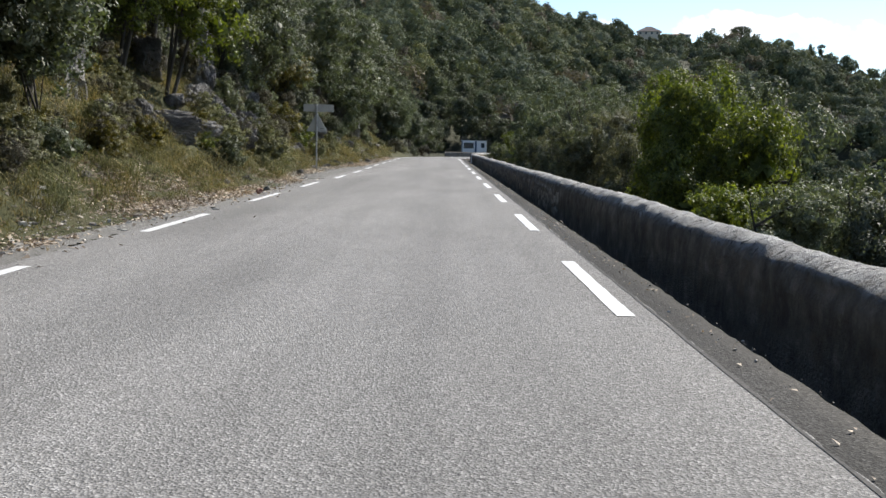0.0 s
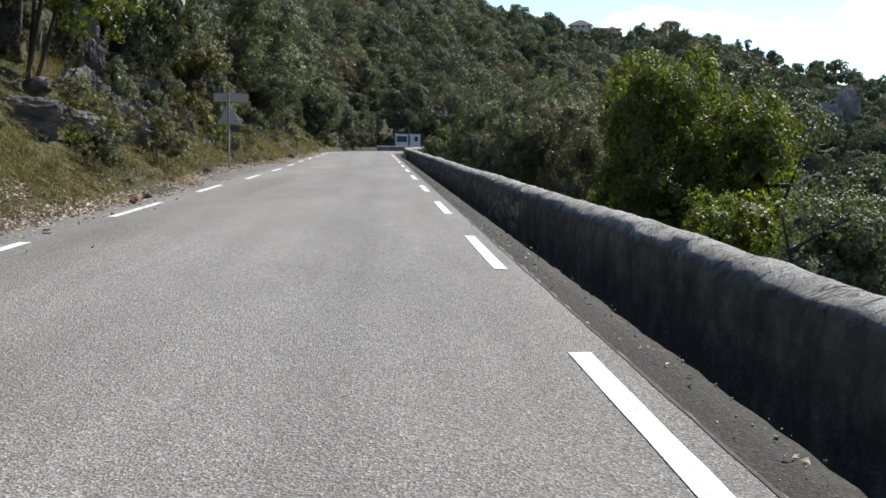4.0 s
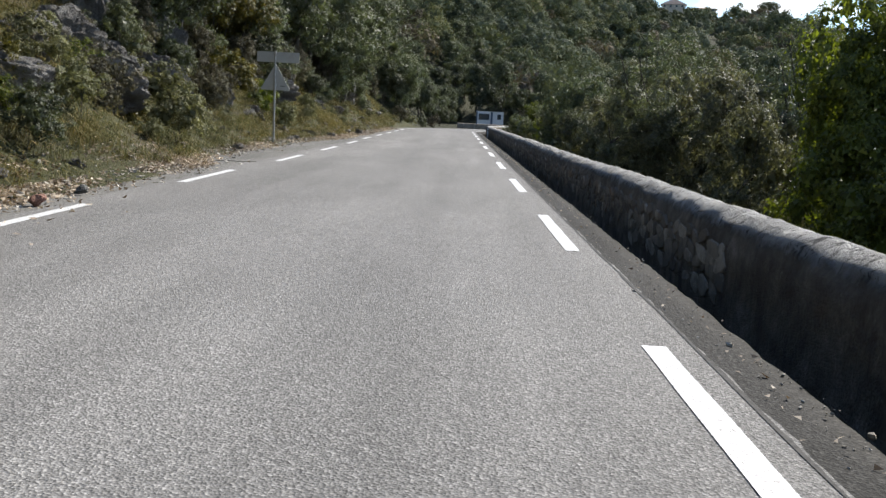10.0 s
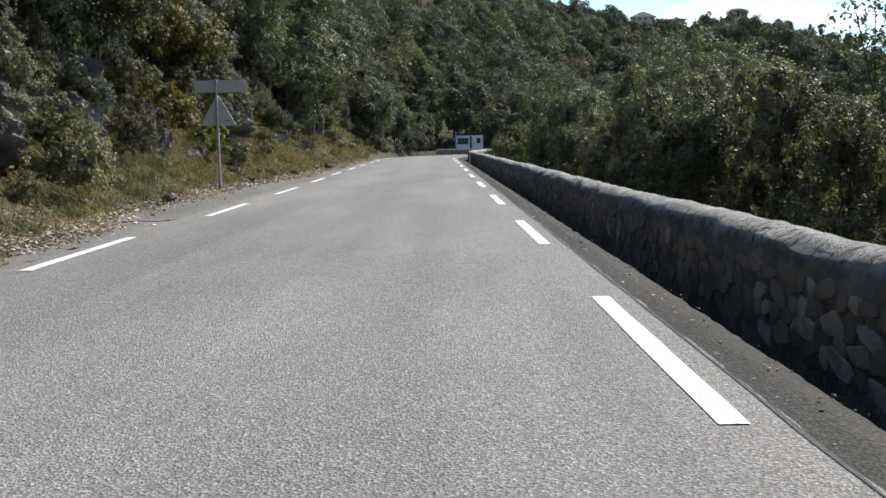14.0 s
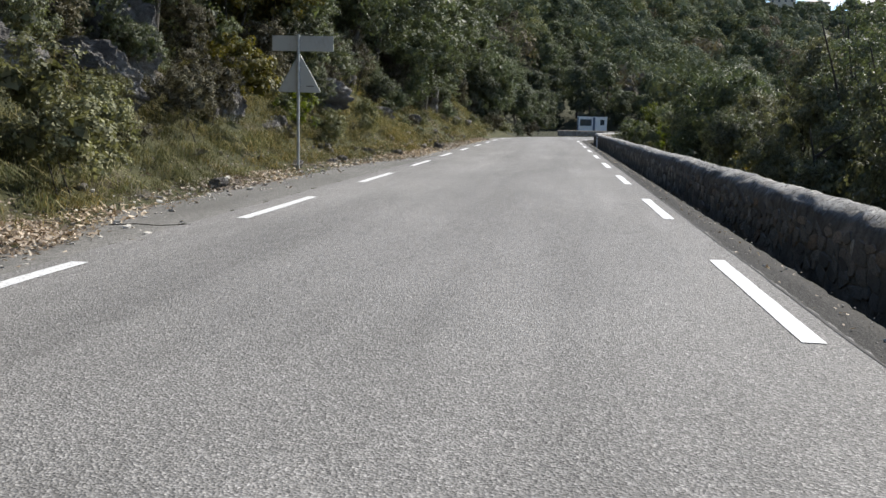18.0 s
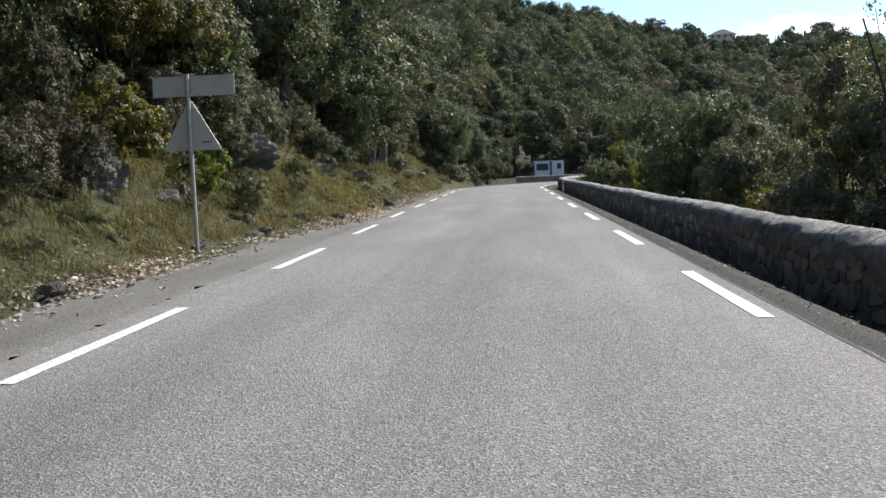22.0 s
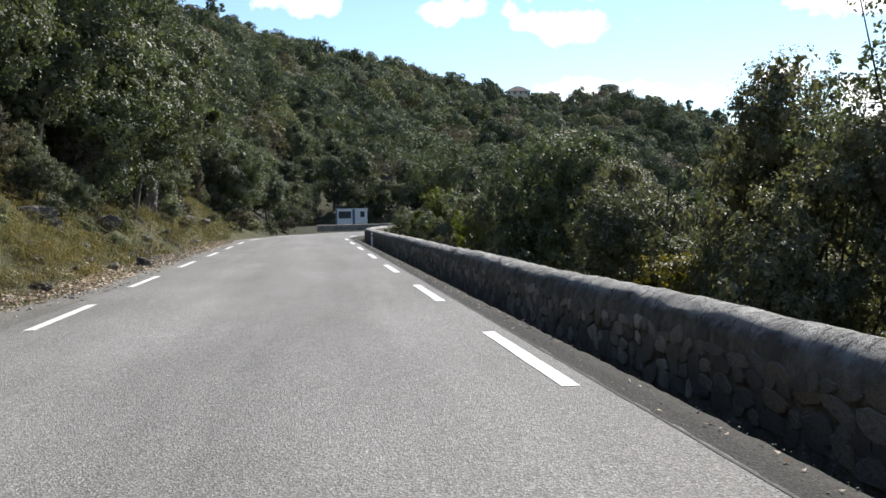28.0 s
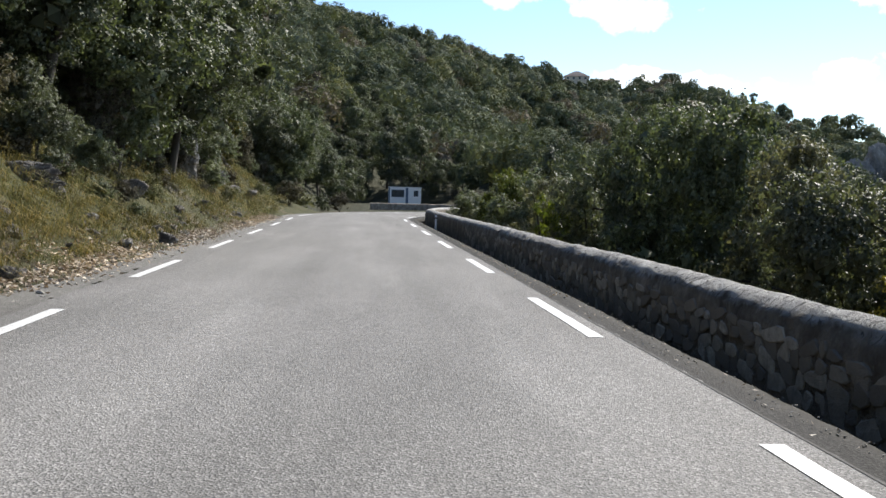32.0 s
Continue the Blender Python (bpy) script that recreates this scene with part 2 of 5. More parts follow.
k.color(k.ramp(k.noise(0.35, 8, 0.65), (0.3, (0.034, 0.036, 0.022)), (0.6, (0.06, 0.06, 0.038)), (0.78, (0.1, 0.09, 0.066)))).bump(k.noise(1.2, 8, 0.7), 0.5, 1.0)
M["floor"] = k.m
# near-black earth: part of the parapet's shade is put into this colour
k = Mat("gutter_earth_with_shade", 1.0, spec=0.0)
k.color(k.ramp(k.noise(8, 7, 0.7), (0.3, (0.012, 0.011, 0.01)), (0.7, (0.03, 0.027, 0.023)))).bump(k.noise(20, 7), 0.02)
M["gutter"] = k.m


def foliage(name, dark, mid, light, share=0.3, rough=0.6, tint=(1.1, 1.22, 0.6), patch=None, spec=0.32):
    k = Mat(name, rough, spec=spec)
    c = k.ramp(k.island(), (0.0, dark), (0.5, mid), (0.93, light), (1.0, tuple(min(1, v * 1.2) for v in light)))
    c = k.mix(1.0, c, k.ramp(k.noise(1.6, 3), (0.3, 0.7), (0.7, 1.3)), "MULTIPLY")
    c = k.mix(1.0, c, k.ramp(k.noise(0.13, 1), (0.35, (0.8, 0.82, 0.85)), (0.65, (1.2, 1.17, 1.08))), "MULTIPLY")
    c = k.mix(1.0, c, k.ramp(k.ob_random(), (0.0, (0.8, 0.78, 0.8)), (1.0, (1.2, 1.22, 1.15))), "MULTIPLY")
    if patch:
        c = k.mix(k.ramp(k.noise(0.8, 5, 0.65), (0.36, 0.0), (0.56, 0.95)), c, k.mix(1.0, c, patch, "MULTIPLY"))
    k.color(c).leafy(share, tint)
    return k.m


M["holm"] = foliage("holm_oak_leaf", (0.054, 0.062, 0.038), (0.086, 0.097, 0.061), (0.132, 0.144, 0.094))
M["bright"] = foliage("bright_green_leaf", (0.052, 0.064, 0.016), (0.1, 0.118, 0.027), (0.168, 0.182, 0.044), 0.38, 0.6, (1.3, 1.45, 0.4))
M["olive"] = foliage("grey_green_leaf", (0.08, 0.087, 0.056), (0.128, 0.138, 0.091), (0.194, 0.204, 0.138))
M["brownish"] = foliage("bronze_green_leaf", (0.08, 0.083, 0.05), (0.13, 0.133, 0.082), (0.2, 0.2, 0.13), 0.34, 0.6, (1.12, 1.12, 0.66))
M["sage"] = foliage("pale_sage_leaf", (0.09, 0.092, 0.05), (0.155, 0.155, 0.085), (0.24, 0.234, 0.135), 0.28, 0.7, (1.1, 1.12, 0.65))
M["yellow"] = foliage("yellowing_leaf", (0.06, 0.06, 0.018), (0.11, 0.105, 0.032), (0.18, 0.15, 0.045), 0.35, 0.55, (1.3, 1.25, 0.45))
M["dry"] = foliage("dry_scrub", (0.055, 0.05, 0.036), (0.10, 0.09, 0.066), (0.165, 0.15, 0.112), 0.2, 0.8, (1.1, 1.1, 0.7), None, 0.2)
far_kinds = [foliage("far_" + n, d, m, l, 0.13, 0.85, (1.15, 1.2, 0.6), None, 0.1) for n, d, m, l in (
    ("dark_leaf", (0.056, 0.068, 0.048), (0.068, 0.078, 0.053), (0.078, 0.092, 0.063)),
    ("green_leaf", (0.083, 0.095, 0.062), (0.1, 0.111, 0.072), (0.117, 0.127, 0.082)),
    ("grey_leaf", (0.108, 0.12, 0.092), (0.126, 0.138, 0.105), (0.145, 0.155, 0.118)),
    ("olive_leaf", (0.112, 0.118, 0.07), (0.135, 0.138, 0.08), (0.155, 0.155, 0.09)),
    ("russet_leaf", (0.11, 0.093, 0.074), (0.13, 0.108, 0.086), (0.15, 0.122, 0.097)))]
M["wood_far"] = far_kinds[1]
M["grass"] = foliage("dry_grass", (0.066, 0.077, 0.036), (0.13, 0.138, 0.068), (0.27, 0.25, 0.155), 0.3, 0.8, (1.1, 1.1, 0.7), (0.78, 0.64, 0.5), 0.15)
M["litter"] = foliage("fallen_leaf", (0.17, 0.13, 0.10), (0.33, 0.265, 0.205), (0.52, 0.45, 0.37), 0.15, 0.7, (1, 0.9, 0.7))
k = Mat("pale_grit", 0.95, spec=0.2)
k.color(k.ramp(k.island(), (0.0, (0.2, 0.18, 0.15)), (1.0, (0.48, 0.45, 0.4))))
M["grit"] = k.m
k = Mat("bark", 0.9)
k.color(k.ramp(k.noise(6, 8, 0.7, (1, 1, 0.3)), (0.3, (0.02, 0.017, 0.013)), (0.7, (0.075, 0.064, 0.05)))).bump(k.noise(18, 6, 0.7, (1, 1, 0.25)), 0.02)
M["bark"] = k.m
k = Mat("dull_galvanised_steel", 0.55, 0.55)
k.color(k.ramp(k.noise(14, 5), (0.3, (0.30, 0.30, 0.28)), (0.7, (0.42, 0.42, 0.39)))).bump(k.noise(40, 4), 0.001)
M["steel"] = k.m
k = Mat("sign_back_grey", 0.6, 0.0)
k.color(k.mix(k.ramp(k.noise(5, 6, 0.7, (1, 1, 0.4)), (0.5, 0.0), (0.75, 0.6)), (0.36, 0.36, 0.33), (0.22, 0.21, 0.18))).bump(k.noise(30, 3), 0.001)
M["sign"] = k.m
k = Mat("white_cabin_panel", 0.5)
k.color(k.ramp(k.noise(3, 5), (0.3, (0.76, 0.77, 0.78)), (0.7, (0.86, 0.86, 0.86))))
M["cabin"] = k.m
k = Mat("blue_grey_trim", 0.5)
k.color(k.ramp(k.noise(4, 3), (0.3, (0.05, 0.09, 0.16)), (0.7, (0.08, 0.13, 0.2))))
M["blue"] = k.m
k = Mat("window_glass", 0.08, 0.0)
k.color(k.ramp(k.noise(2, 2), (0.3, (0.03, 0.04, 0.05)), (0.7, (0.06, 0.07, 0.085))))
M["glass"] = k.m
k = Mat("pale_render", 0.9)
k.color(k.ramp(k.noise(0.7, 5), (0.3, (0.36, 0.32, 0.27)), (0.7, (0.48, 0.44, 0.37)))).bump(k.noise(12, 4), 0.01)
M["render"] = k.m
k = Mat("clay_roof_tile", 0.85)
k.color(k.ramp(k.noise(1.5, 5), (0.3, (0.3, 0.2, 0.15)), (0.7, (0.42, 0.32, 0.25)))).bump(k.noise(9, 4, stretch=(1, 6, 1)), 0.03)
M["tile"] = k.m


# ---- mesh helpers ----
def mesh_np(name, verts, faces, mats=(), smooth=False):
    """A mesh from arrays of vertices and of equal-sided faces."""
    verts, faces = np.asarray(verts, np.float32), np.asarray(faces, np.int32)
    me = bpy.data.meshes.new(name)
    me.vertices.add(len(verts))
    me.vertices.foreach_set("co", verts.ravel())
    sides = faces.shape[1]
    me.loops.add(faces.size)
    me.loops.foreach_set("vertex_index", faces.ravel())
    me.polygons.add(len(faces))
    me.polygons.foreach_set("loop_start", np.arange(0, faces.size, sides, dtype=np.int32))
    me.polygons.foreach_set("use_smooth", np.full(len(faces), smooth))
    for m in mats:
        me.materials.append(m)
    me.update(calc_edges=True)
    me.validate()
    return me


def thing(name, data=None, label="", category="", group="", kind="", at=None):
    ob = new(name, data)
    if at is not None:
        ob.matrix_basis = at
    return tagged(ob, label, category, group, kind)


def part(name, bm, material, parent, label="", at=None, smooth=False):
    """Links a bmesh or mesh as one part of a thing or of a part."""
    if isinstance(bm, bmesh.types.BMesh):
        me = bpy.data.meshes.new(name)
        for f in bm.faces:
            f.smooth = smooth
        bm.to_mesh(me)
        bm.free()
    else:
        me = bm
    if material and not me.materials:
        me.materials.append(material)
    ob = new(name, me)
    ob.parent = parent
    if at is not None:
        ob.matrix_basis = at
    return tagged(ob, label)


def box(size, at=(0, 0, 0), bevel=0.0, bm=None):
    own = bmesh.new()
    bmesh.ops.create_cube(own, size=1, matrix=Matrix.Translation(at) @ Matrix.Diagonal((*size, 1)))
    if bevel:
        bmesh.ops.bevel(own, geom=own.edges[:], offset=bevel, segments=2, affect="EDGES")
    return own


def tube(points, radii, sides=7, closed=True):
    """Vertices and quads of a tapered tube along points."""
    pts = np.asarray(points, float)
    tang = np.gradient(pts, axis=0)
    tang /= np.linalg.norm(tang, axis=1)[:, None] + 1e-9
    ref = np.where(np.abs(tang[:, 2:3]) < 0.9, [[0, 0, 1.0]], [[1.0, 0, 0]])
    a = np.cross(tang, ref)
    a /= np.linalg.norm(a, axis=1)[:, None] + 1e-9
    b = np.cross(tang, a)
    ang = np.arange(sides) * 2 * math.pi / sides
    ring = pts[:, None] + np.asarray(radii)[:, None, None] * (np.cos(ang)[None, :, None] * a[:, None] + np.sin(ang)[None, :, None] * b[:, None])
    n = len(pts)
    i, j = np.meshgrid(np.arange(n - 1), np.arange(sides), indexing="ij")
    j2 = (j + 1) % sides
    f = np.stack([i * sides + j, i * sides + j2, (i + 1) * sides + j2, (i + 1) * sides + j], -1).reshape(-1, 4)
    return ring.reshape(-1, 3), f


def joined(pieces):
    vs, fs, base = [], [], 0
    for v, f in pieces:
        vs.append(v)
        fs.append(f + base)
        base += len(v)
    return np.concatenate(vs), np.concatenate(fs)


def value_noise(x, y, seed=0):
    """Smooth noise from -1 to 1 on arrays."""
    x, y = np.asarray(x, float), np.asarray(y, float)
    xi, yi = np.floor(x).astype(np.int64), np.floor(y).astype(np.int64)
    fx, fy = x - xi, y - yi
    fx, fy = fx * fx * (3 - 2 * fx), fy * fy * (3 - 2 * fy)

    def h(a, b):
        n = (a * 374761393 + b * 668265263 + seed * 974634777) & 0xFFFFFFFF
        n = ((n ^ (n >> 13)) * 1274126177) & 0xFFFFFFFF
        return ((n ^ (n >> 16)) & 0xFFFF) / 32767.5 - 1

    top = h(xi, yi) * (1 - fx) + h(xi + 1, yi) * fx
    low = h(xi, yi + 1) * (1 - fx) + h(xi + 1, yi + 1) * fx
    return top * (1 - fy) + low * fy


def fbm(x, y, octaves=4, seed=0):
    total, amp = 0, 1.0
    for o in range(octaves):
        total = total + amp * value_noise(np.asarray(x) * 2**o, np.asarray(y) * 2**o, seed + o)
        amp *= 0.5
    return total


def step(a, b, x):
    s = np.clip((np.asarray(x, float) - a) / (b - a), 0, 1)
    return s * s * (3 - 2 * s)


# ---- the plan of the road ----
BEND, RADIUS = 80.0, 30.0            # the road runs straight, then bends to the right
HALF = 2.61                          # from the middle to the outer side of the edge lines


def middle(y):
    return -1.155 - 0.01515 * y


CX = middle(BEND) + RADIUS


def road_point(s, d):
    """The place s metres along the road and d metres to the right of its middle."""
    s, d = np.broadcast_arrays(np.asarray(s, float), np.asarray(d, float))
    th = np.clip((s - BEND) / RADIUS, 0, None)
    x = np.where(s <= BEND, middle(s) + d, CX - (RADIUS - d) * np.cos(th))
    y = np.where(s <= BEND, s, BEND + (RADIUS - d) * np.sin(th))
    return x, y


def road_offset(x, y):
    """How far right of the road's middle a place lies."""
    x, y = np.asarray(x, float), np.asarray(y, float)
    straight = x - middle(np.minimum(y, BEND))
    arc = RADIUS - np.hypot(x - CX, y - BEND)
    east = BEND + RADIUS - y
    return np.where(y <= BEND, straight, np.where(x < CX, arc, east))


# ridge line seen from the road: azimuth, elevation, distance
RIDGE = np.array([(-180, 9, 300), (-60, 20, 160), (-25, 15.5, 260), (-8.6, 11.6, 380), (-1.3, 9.5, 450), (4.7, 8.5, 500), (8.2, 7.6, 520), (12, 6.9, 540),
                  (18, 6.6, 545), (21.5, 5.9, 520), (25, 4.6, 480), (30, 3.6, 450), (40, 2.0, 450), (70, 1.2, 500), (180, 9, 300)], float)
EYE_Y = 28.0


def bank_foot(y):
    """How far left of the middle the bank begins."""
    return 3.35 + 0.75 * step(27, 33, y) * (1 - step(42, 50, y))


def ground_z(x, y):
    x, y = np.asarray(x, float), np.asarray(y, float)
    d = road_offset(x, y)
    rough = fbm(x * 0.35, y * 0.35, 5, 3)
    broad = fbm(x * 0.03, y * 0.03, 3, 11)
    az = np.degrees(np.arctan2(x + 0.8, y - EYE_Y))
    r = np.hypot(x + 0.8, y - EYE_Y)
    el, rd = np.interp(az, RIDGE[:, 0], RIDGE[:, 1]), np.interp(az, RIDGE[:, 0], RIDGE[:, 2])
    top = rd * np.tan(np.radians(el)) + 0.2
    # left of the road: a steep bank, then the wooded slope
    u = -d - bank_foot(y) + 0.2 * value_noise(x * 0.4, y * 0.4, 5)
    near = 0.22 * np.clip(u, 0, 0.5) + 0.78 * np.clip(u - 0.5, 0, 1.9) + 0.9 * np.clip(u - 2.4, 0, 5) + 0.66 * np.clip(u - 7.4, 0, None)
    near = near * (1 - step(86, 95, y) * step(-13, -8, x)) + (0.28 * rough) * step(0, 1.5, u) + 1.2 * broad * step(4, 15, u)
    # far slope, rising from behind the bend to the ridge
    foot = np.interp(az, (-30, -5, 10, 30, 60), (120, 118, 140, 200, 240))
    low = np.interp(az, (-5, 8, 25), (0, -14, -30))
    q = np.clip((r - foot) / np.maximum(rd - foot, 30), 0, 1)
    far = low + (top - low) * q ** 0.85 + 2.5 * broad * step(0, 0.2, q) * (1 - q)
    beyond = np.clip(r - rd, 0, None)
    far = far - 0.12 * np.clip(beyond, 0, 250) * (1 - np.clip(beyond, 0, 250) / 800)
    side = step(88, 125, y)
    left = near * (1 - side) + np.maximum(far, 0.25 * np.clip(u, 0, 8)) * side
    left = np.minimum(left, np.maximum(top, 8) + 4 * broad)
    # right of the parapet: falls away to the valley
    v = d - 4.4
    fall = -0.9 * np.clip(v, 0, 6) - 0.5 * np.clip(v - 6, 0, 60) - 0.25 - 0.5 * step(0, 0.6, v)
    right = np.where(v > 0, np.maximum(fall + 0.25 * rough * step(0, 3, v), low + 2 * broad), -0.25)
    right = np.where(r > foot, np.maximum(right, far), right)
    z = np.where(u > 0, left, np.where(v > -0.2, right, -0.06 - 0.9 * step(2.2, 2.6, d)))
    # the valley lies beyond the bend
    cut = step(CX + 6, CX + 22, x) * step(70, 85, y)
    z = z * (1 - cut) + np.maximum(np.where(r > foot, far, low), low + 2 * broad) * cut
    # level ground round the cabin
    flat = step(-9, -5, x) * (1 - step(9, 14, x)) * step(88, 95, y) * (1 - step(165, 172, y)) * step(3.2, 3.6, -d)
    z = z * (1 - flat) - 0.2 * flat
    return z


def spaced(parts_list):
    out = []
    for a, b, s in parts_list:
        out.extend(np.arange(a, b, s))
    return np.array(out)


gx = np.concatenate([-np.geomspace(4000, 120, 24), spaced([(-110, -40, 6), (-40, -16, 1.6), (-16, 6, 0.35), (6, 40, 1.8), (40, 120, 6)]), np.geomspace(120, 4000, 40)])
gy = np.concatenate([-np.geomspace(4000, 60, 18), spaced([(-50, -10, 3), (-10, 62, 0.5), (62, 126, 1.1), (126, 260, 5), (260, 620, 10)]), np.geomspace(620, 4500, 24)])
GX, GY = np.meshgrid(gx, gy)
GZ = ground_z(GX, GY)
nx, ny = len(gx), len(gy)
ii, jj = np.meshgrid(np.arange(ny - 1), np.arange(nx - 1), indexing="ij")
quads = np.stack([ii * nx + jj, ii * nx + jj + 1, (ii + 1) * nx + jj + 1, (ii + 1) * nx + jj], -1).reshape(-1, 4)
sheet = mesh_np("ground", np.stack([GX, GY, GZ], -1).reshape(-1, 3), quads, [M["soil"], M["floor"]], True)
mx, my = (GX[:-1, :-1] + GX[1:, 1:]) / 2, (GY[:-1, :-1] + GY[1:, 1:]) / 2
mo = road_offset(mx, my) + 0.8 * value_noise(mx * 0.5, my * 0.5, 9)
sheet.polygons.foreach_set("material_index", ((mo < -9.5) | (mo > 5.0) | (my > 126)).astype(np.int32).ravel())
thing("ground", sheet,
      "dry stony hillside soil with scrub and pale rock", "ground", kind="structure")


def ribbon(name, s, offsets, heights, mat, ragged=0.0, seed=0, lip=False):
    """A strip along the road through the given offsets and heights."""
    S, D = np.meshgrid(s, offsets, indexing="ij")
    D = D.copy()
    if ragged:
        D[:, 0] += ragged * fbm(s * 1.3, s * 0, 3, seed)
        edge = ragged * (0.35 * fbm(s * 0.5, s * 0, 2, seed + 7) + 1.1 * fbm(s * 6.0, s * 0, 3, seed + 9))
        D[:, -1] += edge
        if lip:
            D[:, -2] += edge
    Zs = np.broadcast_to(np.asarray(heights, float), S.shape)
    x, y = road_point(S, D)
    n = len(offsets)
    a, b = np.meshgrid(np.arange(len(s) - 1), np.arange(n - 1), indexing="ij")
    f = np.stack([a * n + b, a * n + b + 1, (a + 1) * n + b + 1, (a + 1) * n + b], -1).reshape(-1, 4)
    return mesh_np(name, np.stack([x, y, Zs], -1).reshape(-1, 3), f, [mat], True)


S_ALL = np.concatenate([np.arange(-14, 62, 0.1), np.arange(62, 124, 0.8)])
road = thing("road", ribbon("road", S_ALL, np.array([-2.75, -1.4, 0, 1.4, 2.77]), (0, 0, 0, 0, 0), M["asphalt"], 0.012, 4),
             "grey worn asphalt country road with fine stone chippings", "road", kind="structure")
thing("road_shoulder", ribbon("road_shoulder", S_ALL, np.array([-4.1, -3.3, -2.68]), (-0.03, -0.012, -0.006), M["shoulder"], 0.12, 7),
      "older grey asphalt shoulder with litter and grit", "shoulder", kind="structure")
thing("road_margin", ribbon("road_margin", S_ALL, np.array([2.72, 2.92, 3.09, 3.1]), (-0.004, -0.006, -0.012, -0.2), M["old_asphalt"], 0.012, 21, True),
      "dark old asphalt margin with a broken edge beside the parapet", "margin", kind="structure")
thing("road_joint", ribbon("road_joint", S_ALL, np.array([2.742, 2.752, 2.764]), (0.0035, 0.004, 0.0035), M["tar"], 0.006, 41),
      "thin dark tar joint between the road and its margin", "joint", kind="structure")
# dark colour and deep cut together stand in for the wall-foot shade
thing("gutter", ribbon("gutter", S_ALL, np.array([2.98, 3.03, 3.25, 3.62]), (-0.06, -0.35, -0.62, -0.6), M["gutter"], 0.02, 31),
      "earth gutter with dry debris at the wall foot, its shade deepened by near-black colour", "gutter", kind="structure")

# edge lines, 3 m long every 6.5 m
for side, first, d0 in ((1, 6.32, HALF - 0.083), (-1, 11.45, -HALF + 0.085)):
    for n in range(-3, 16):
        a = first + (6.5 if side > 0 else 6.385) * n
        if a < -12:
            continue
        shift = 0.0 if side > 0 else 0.16 * float(step(22, 32, a) * (1 - step(38, 52, a)))
        s = np.linspace(a, a + 3.05, 9)
        dash = thing("edge_dash", ribbon("edge_dash", s, np.array([d0 - 0.067, d0, d0 + 0.067]) + shift, (0.005, 0.006, 0.005), M["paint"], 0.004, n + 50 * side))
        dash.parent = road

# ---- the parapet ----
FRONT, THICK, TOP = 3.5, 0.44, 0.53    # road-side face, thickness, height


def parapet(name, s, label, front=FRONT, thick=THICK, top=TOP, seed=0):
    """A wall with a rounded uneven mortar cap, along the road."""
    prof = [(0.0, -0.8), (0.0, -0.1), (0.01, 0.1), (0.006, 0.2), (0.006, 0.26), (0.01, top - 0.21), (0.018, top - 0.17), (0.032, top - 0.13), (0.052, top - 0.096), (0.08, top - 0.065), (0.14, top - 0.025),
            (0.23, top), (0.32, top - 0.006), (0.4, top - 0.04), (0.46, top - 0.1), (0.49, top - 0.19), (0.5, 0.1), (0.5, -1.4)]
    prof = np.array([(p * thick / 0.5, q) for p, q in prof])
    n = len(prof)
    S, I = np.meshgrid(s, np.arange(n), indexing="ij")
    D, Zs = front + prof[:, 0][I], prof[:, 1][I].copy()
    capped = step(0.2, 0.5, Zs)
    wob = fbm(S * 2.2, I * 0.9, 4, seed)
    D = D + (0.007 + 0.015 * capped) * wob
    Zs = Zs + capped * (0.009 * fbm(S * 3.6, I * 0.6, 4, seed + 5) + 0.02 * fbm(S * 0.25, 0 * S, 2, seed + 8))
    x, y = road_point(S, D)
    a, b = np.meshgrid(np.arange(len(s) - 1), np.arange(n - 1), indexing="ij")
    f = np.stack([a * n + b, (a + 1) * n + b, (a + 1) * n + b + 1, a * n + b + 1], -1).reshape(-1, 4)
    me = mesh_np(name, np.stack([x, y, Zs], -1).reshape(-1, 3), f, [M["parapet"]], True)
    return thing(name, me, label, "parapet", kind="structure")


wall_parapet = parapet("wall_parapet", np.concatenate([np.arange(-14, 58, 0.07), np.arange(58, 120, 0.4)]),
                       "low stone parapet wall with a rounded grey mortar cap", seed=2)


# ---- trees ----
def leaves(rng, centers, normals, size, spread=0.9, fat=1.0, folded=False):
    """Pointed leaves at the given places, turned about the given ways; folded ones have a crease."""
    n = len(centers)
    nor = normals + rng.normal(0, spread, (n, 3))
    nor /= np.linalg.norm(nor, axis=1)[:, None] + 1e-9
    t = np.cross(nor, rng.normal(0, 1, (n, 3)))
    t /= np.linalg.norm(t, axis=1)[:, None] + 1e-9
    b = np.cross(nor, t)
    L = size * rng.uniform(0.65, 1.3, (n, 1))
    W = L * rng.uniform(0.38, 0.55, (n, 1)) * fat
    if folded:
        v = np.stack([centers - t * L, centers - b * W - nor * W * 0.3, centers + t * L, centers + b * W - nor * W * 0.3], 1)
        base = np.arange(n)[:, None] * 4
        f = np.concatenate([base + [0, 1, 2], base + [0, 2, 3]], 1).reshape(-1, 3)
    else:
        v = np.stack([centers + t * L, centers - t * L * 0.75 + b * W * 1.1, centers - t * L * 0.6 - b * W * 1.1], 1)
        f = np.arange(n * 3).reshape(-1, 3)
    return v.reshape(-1, 3), f


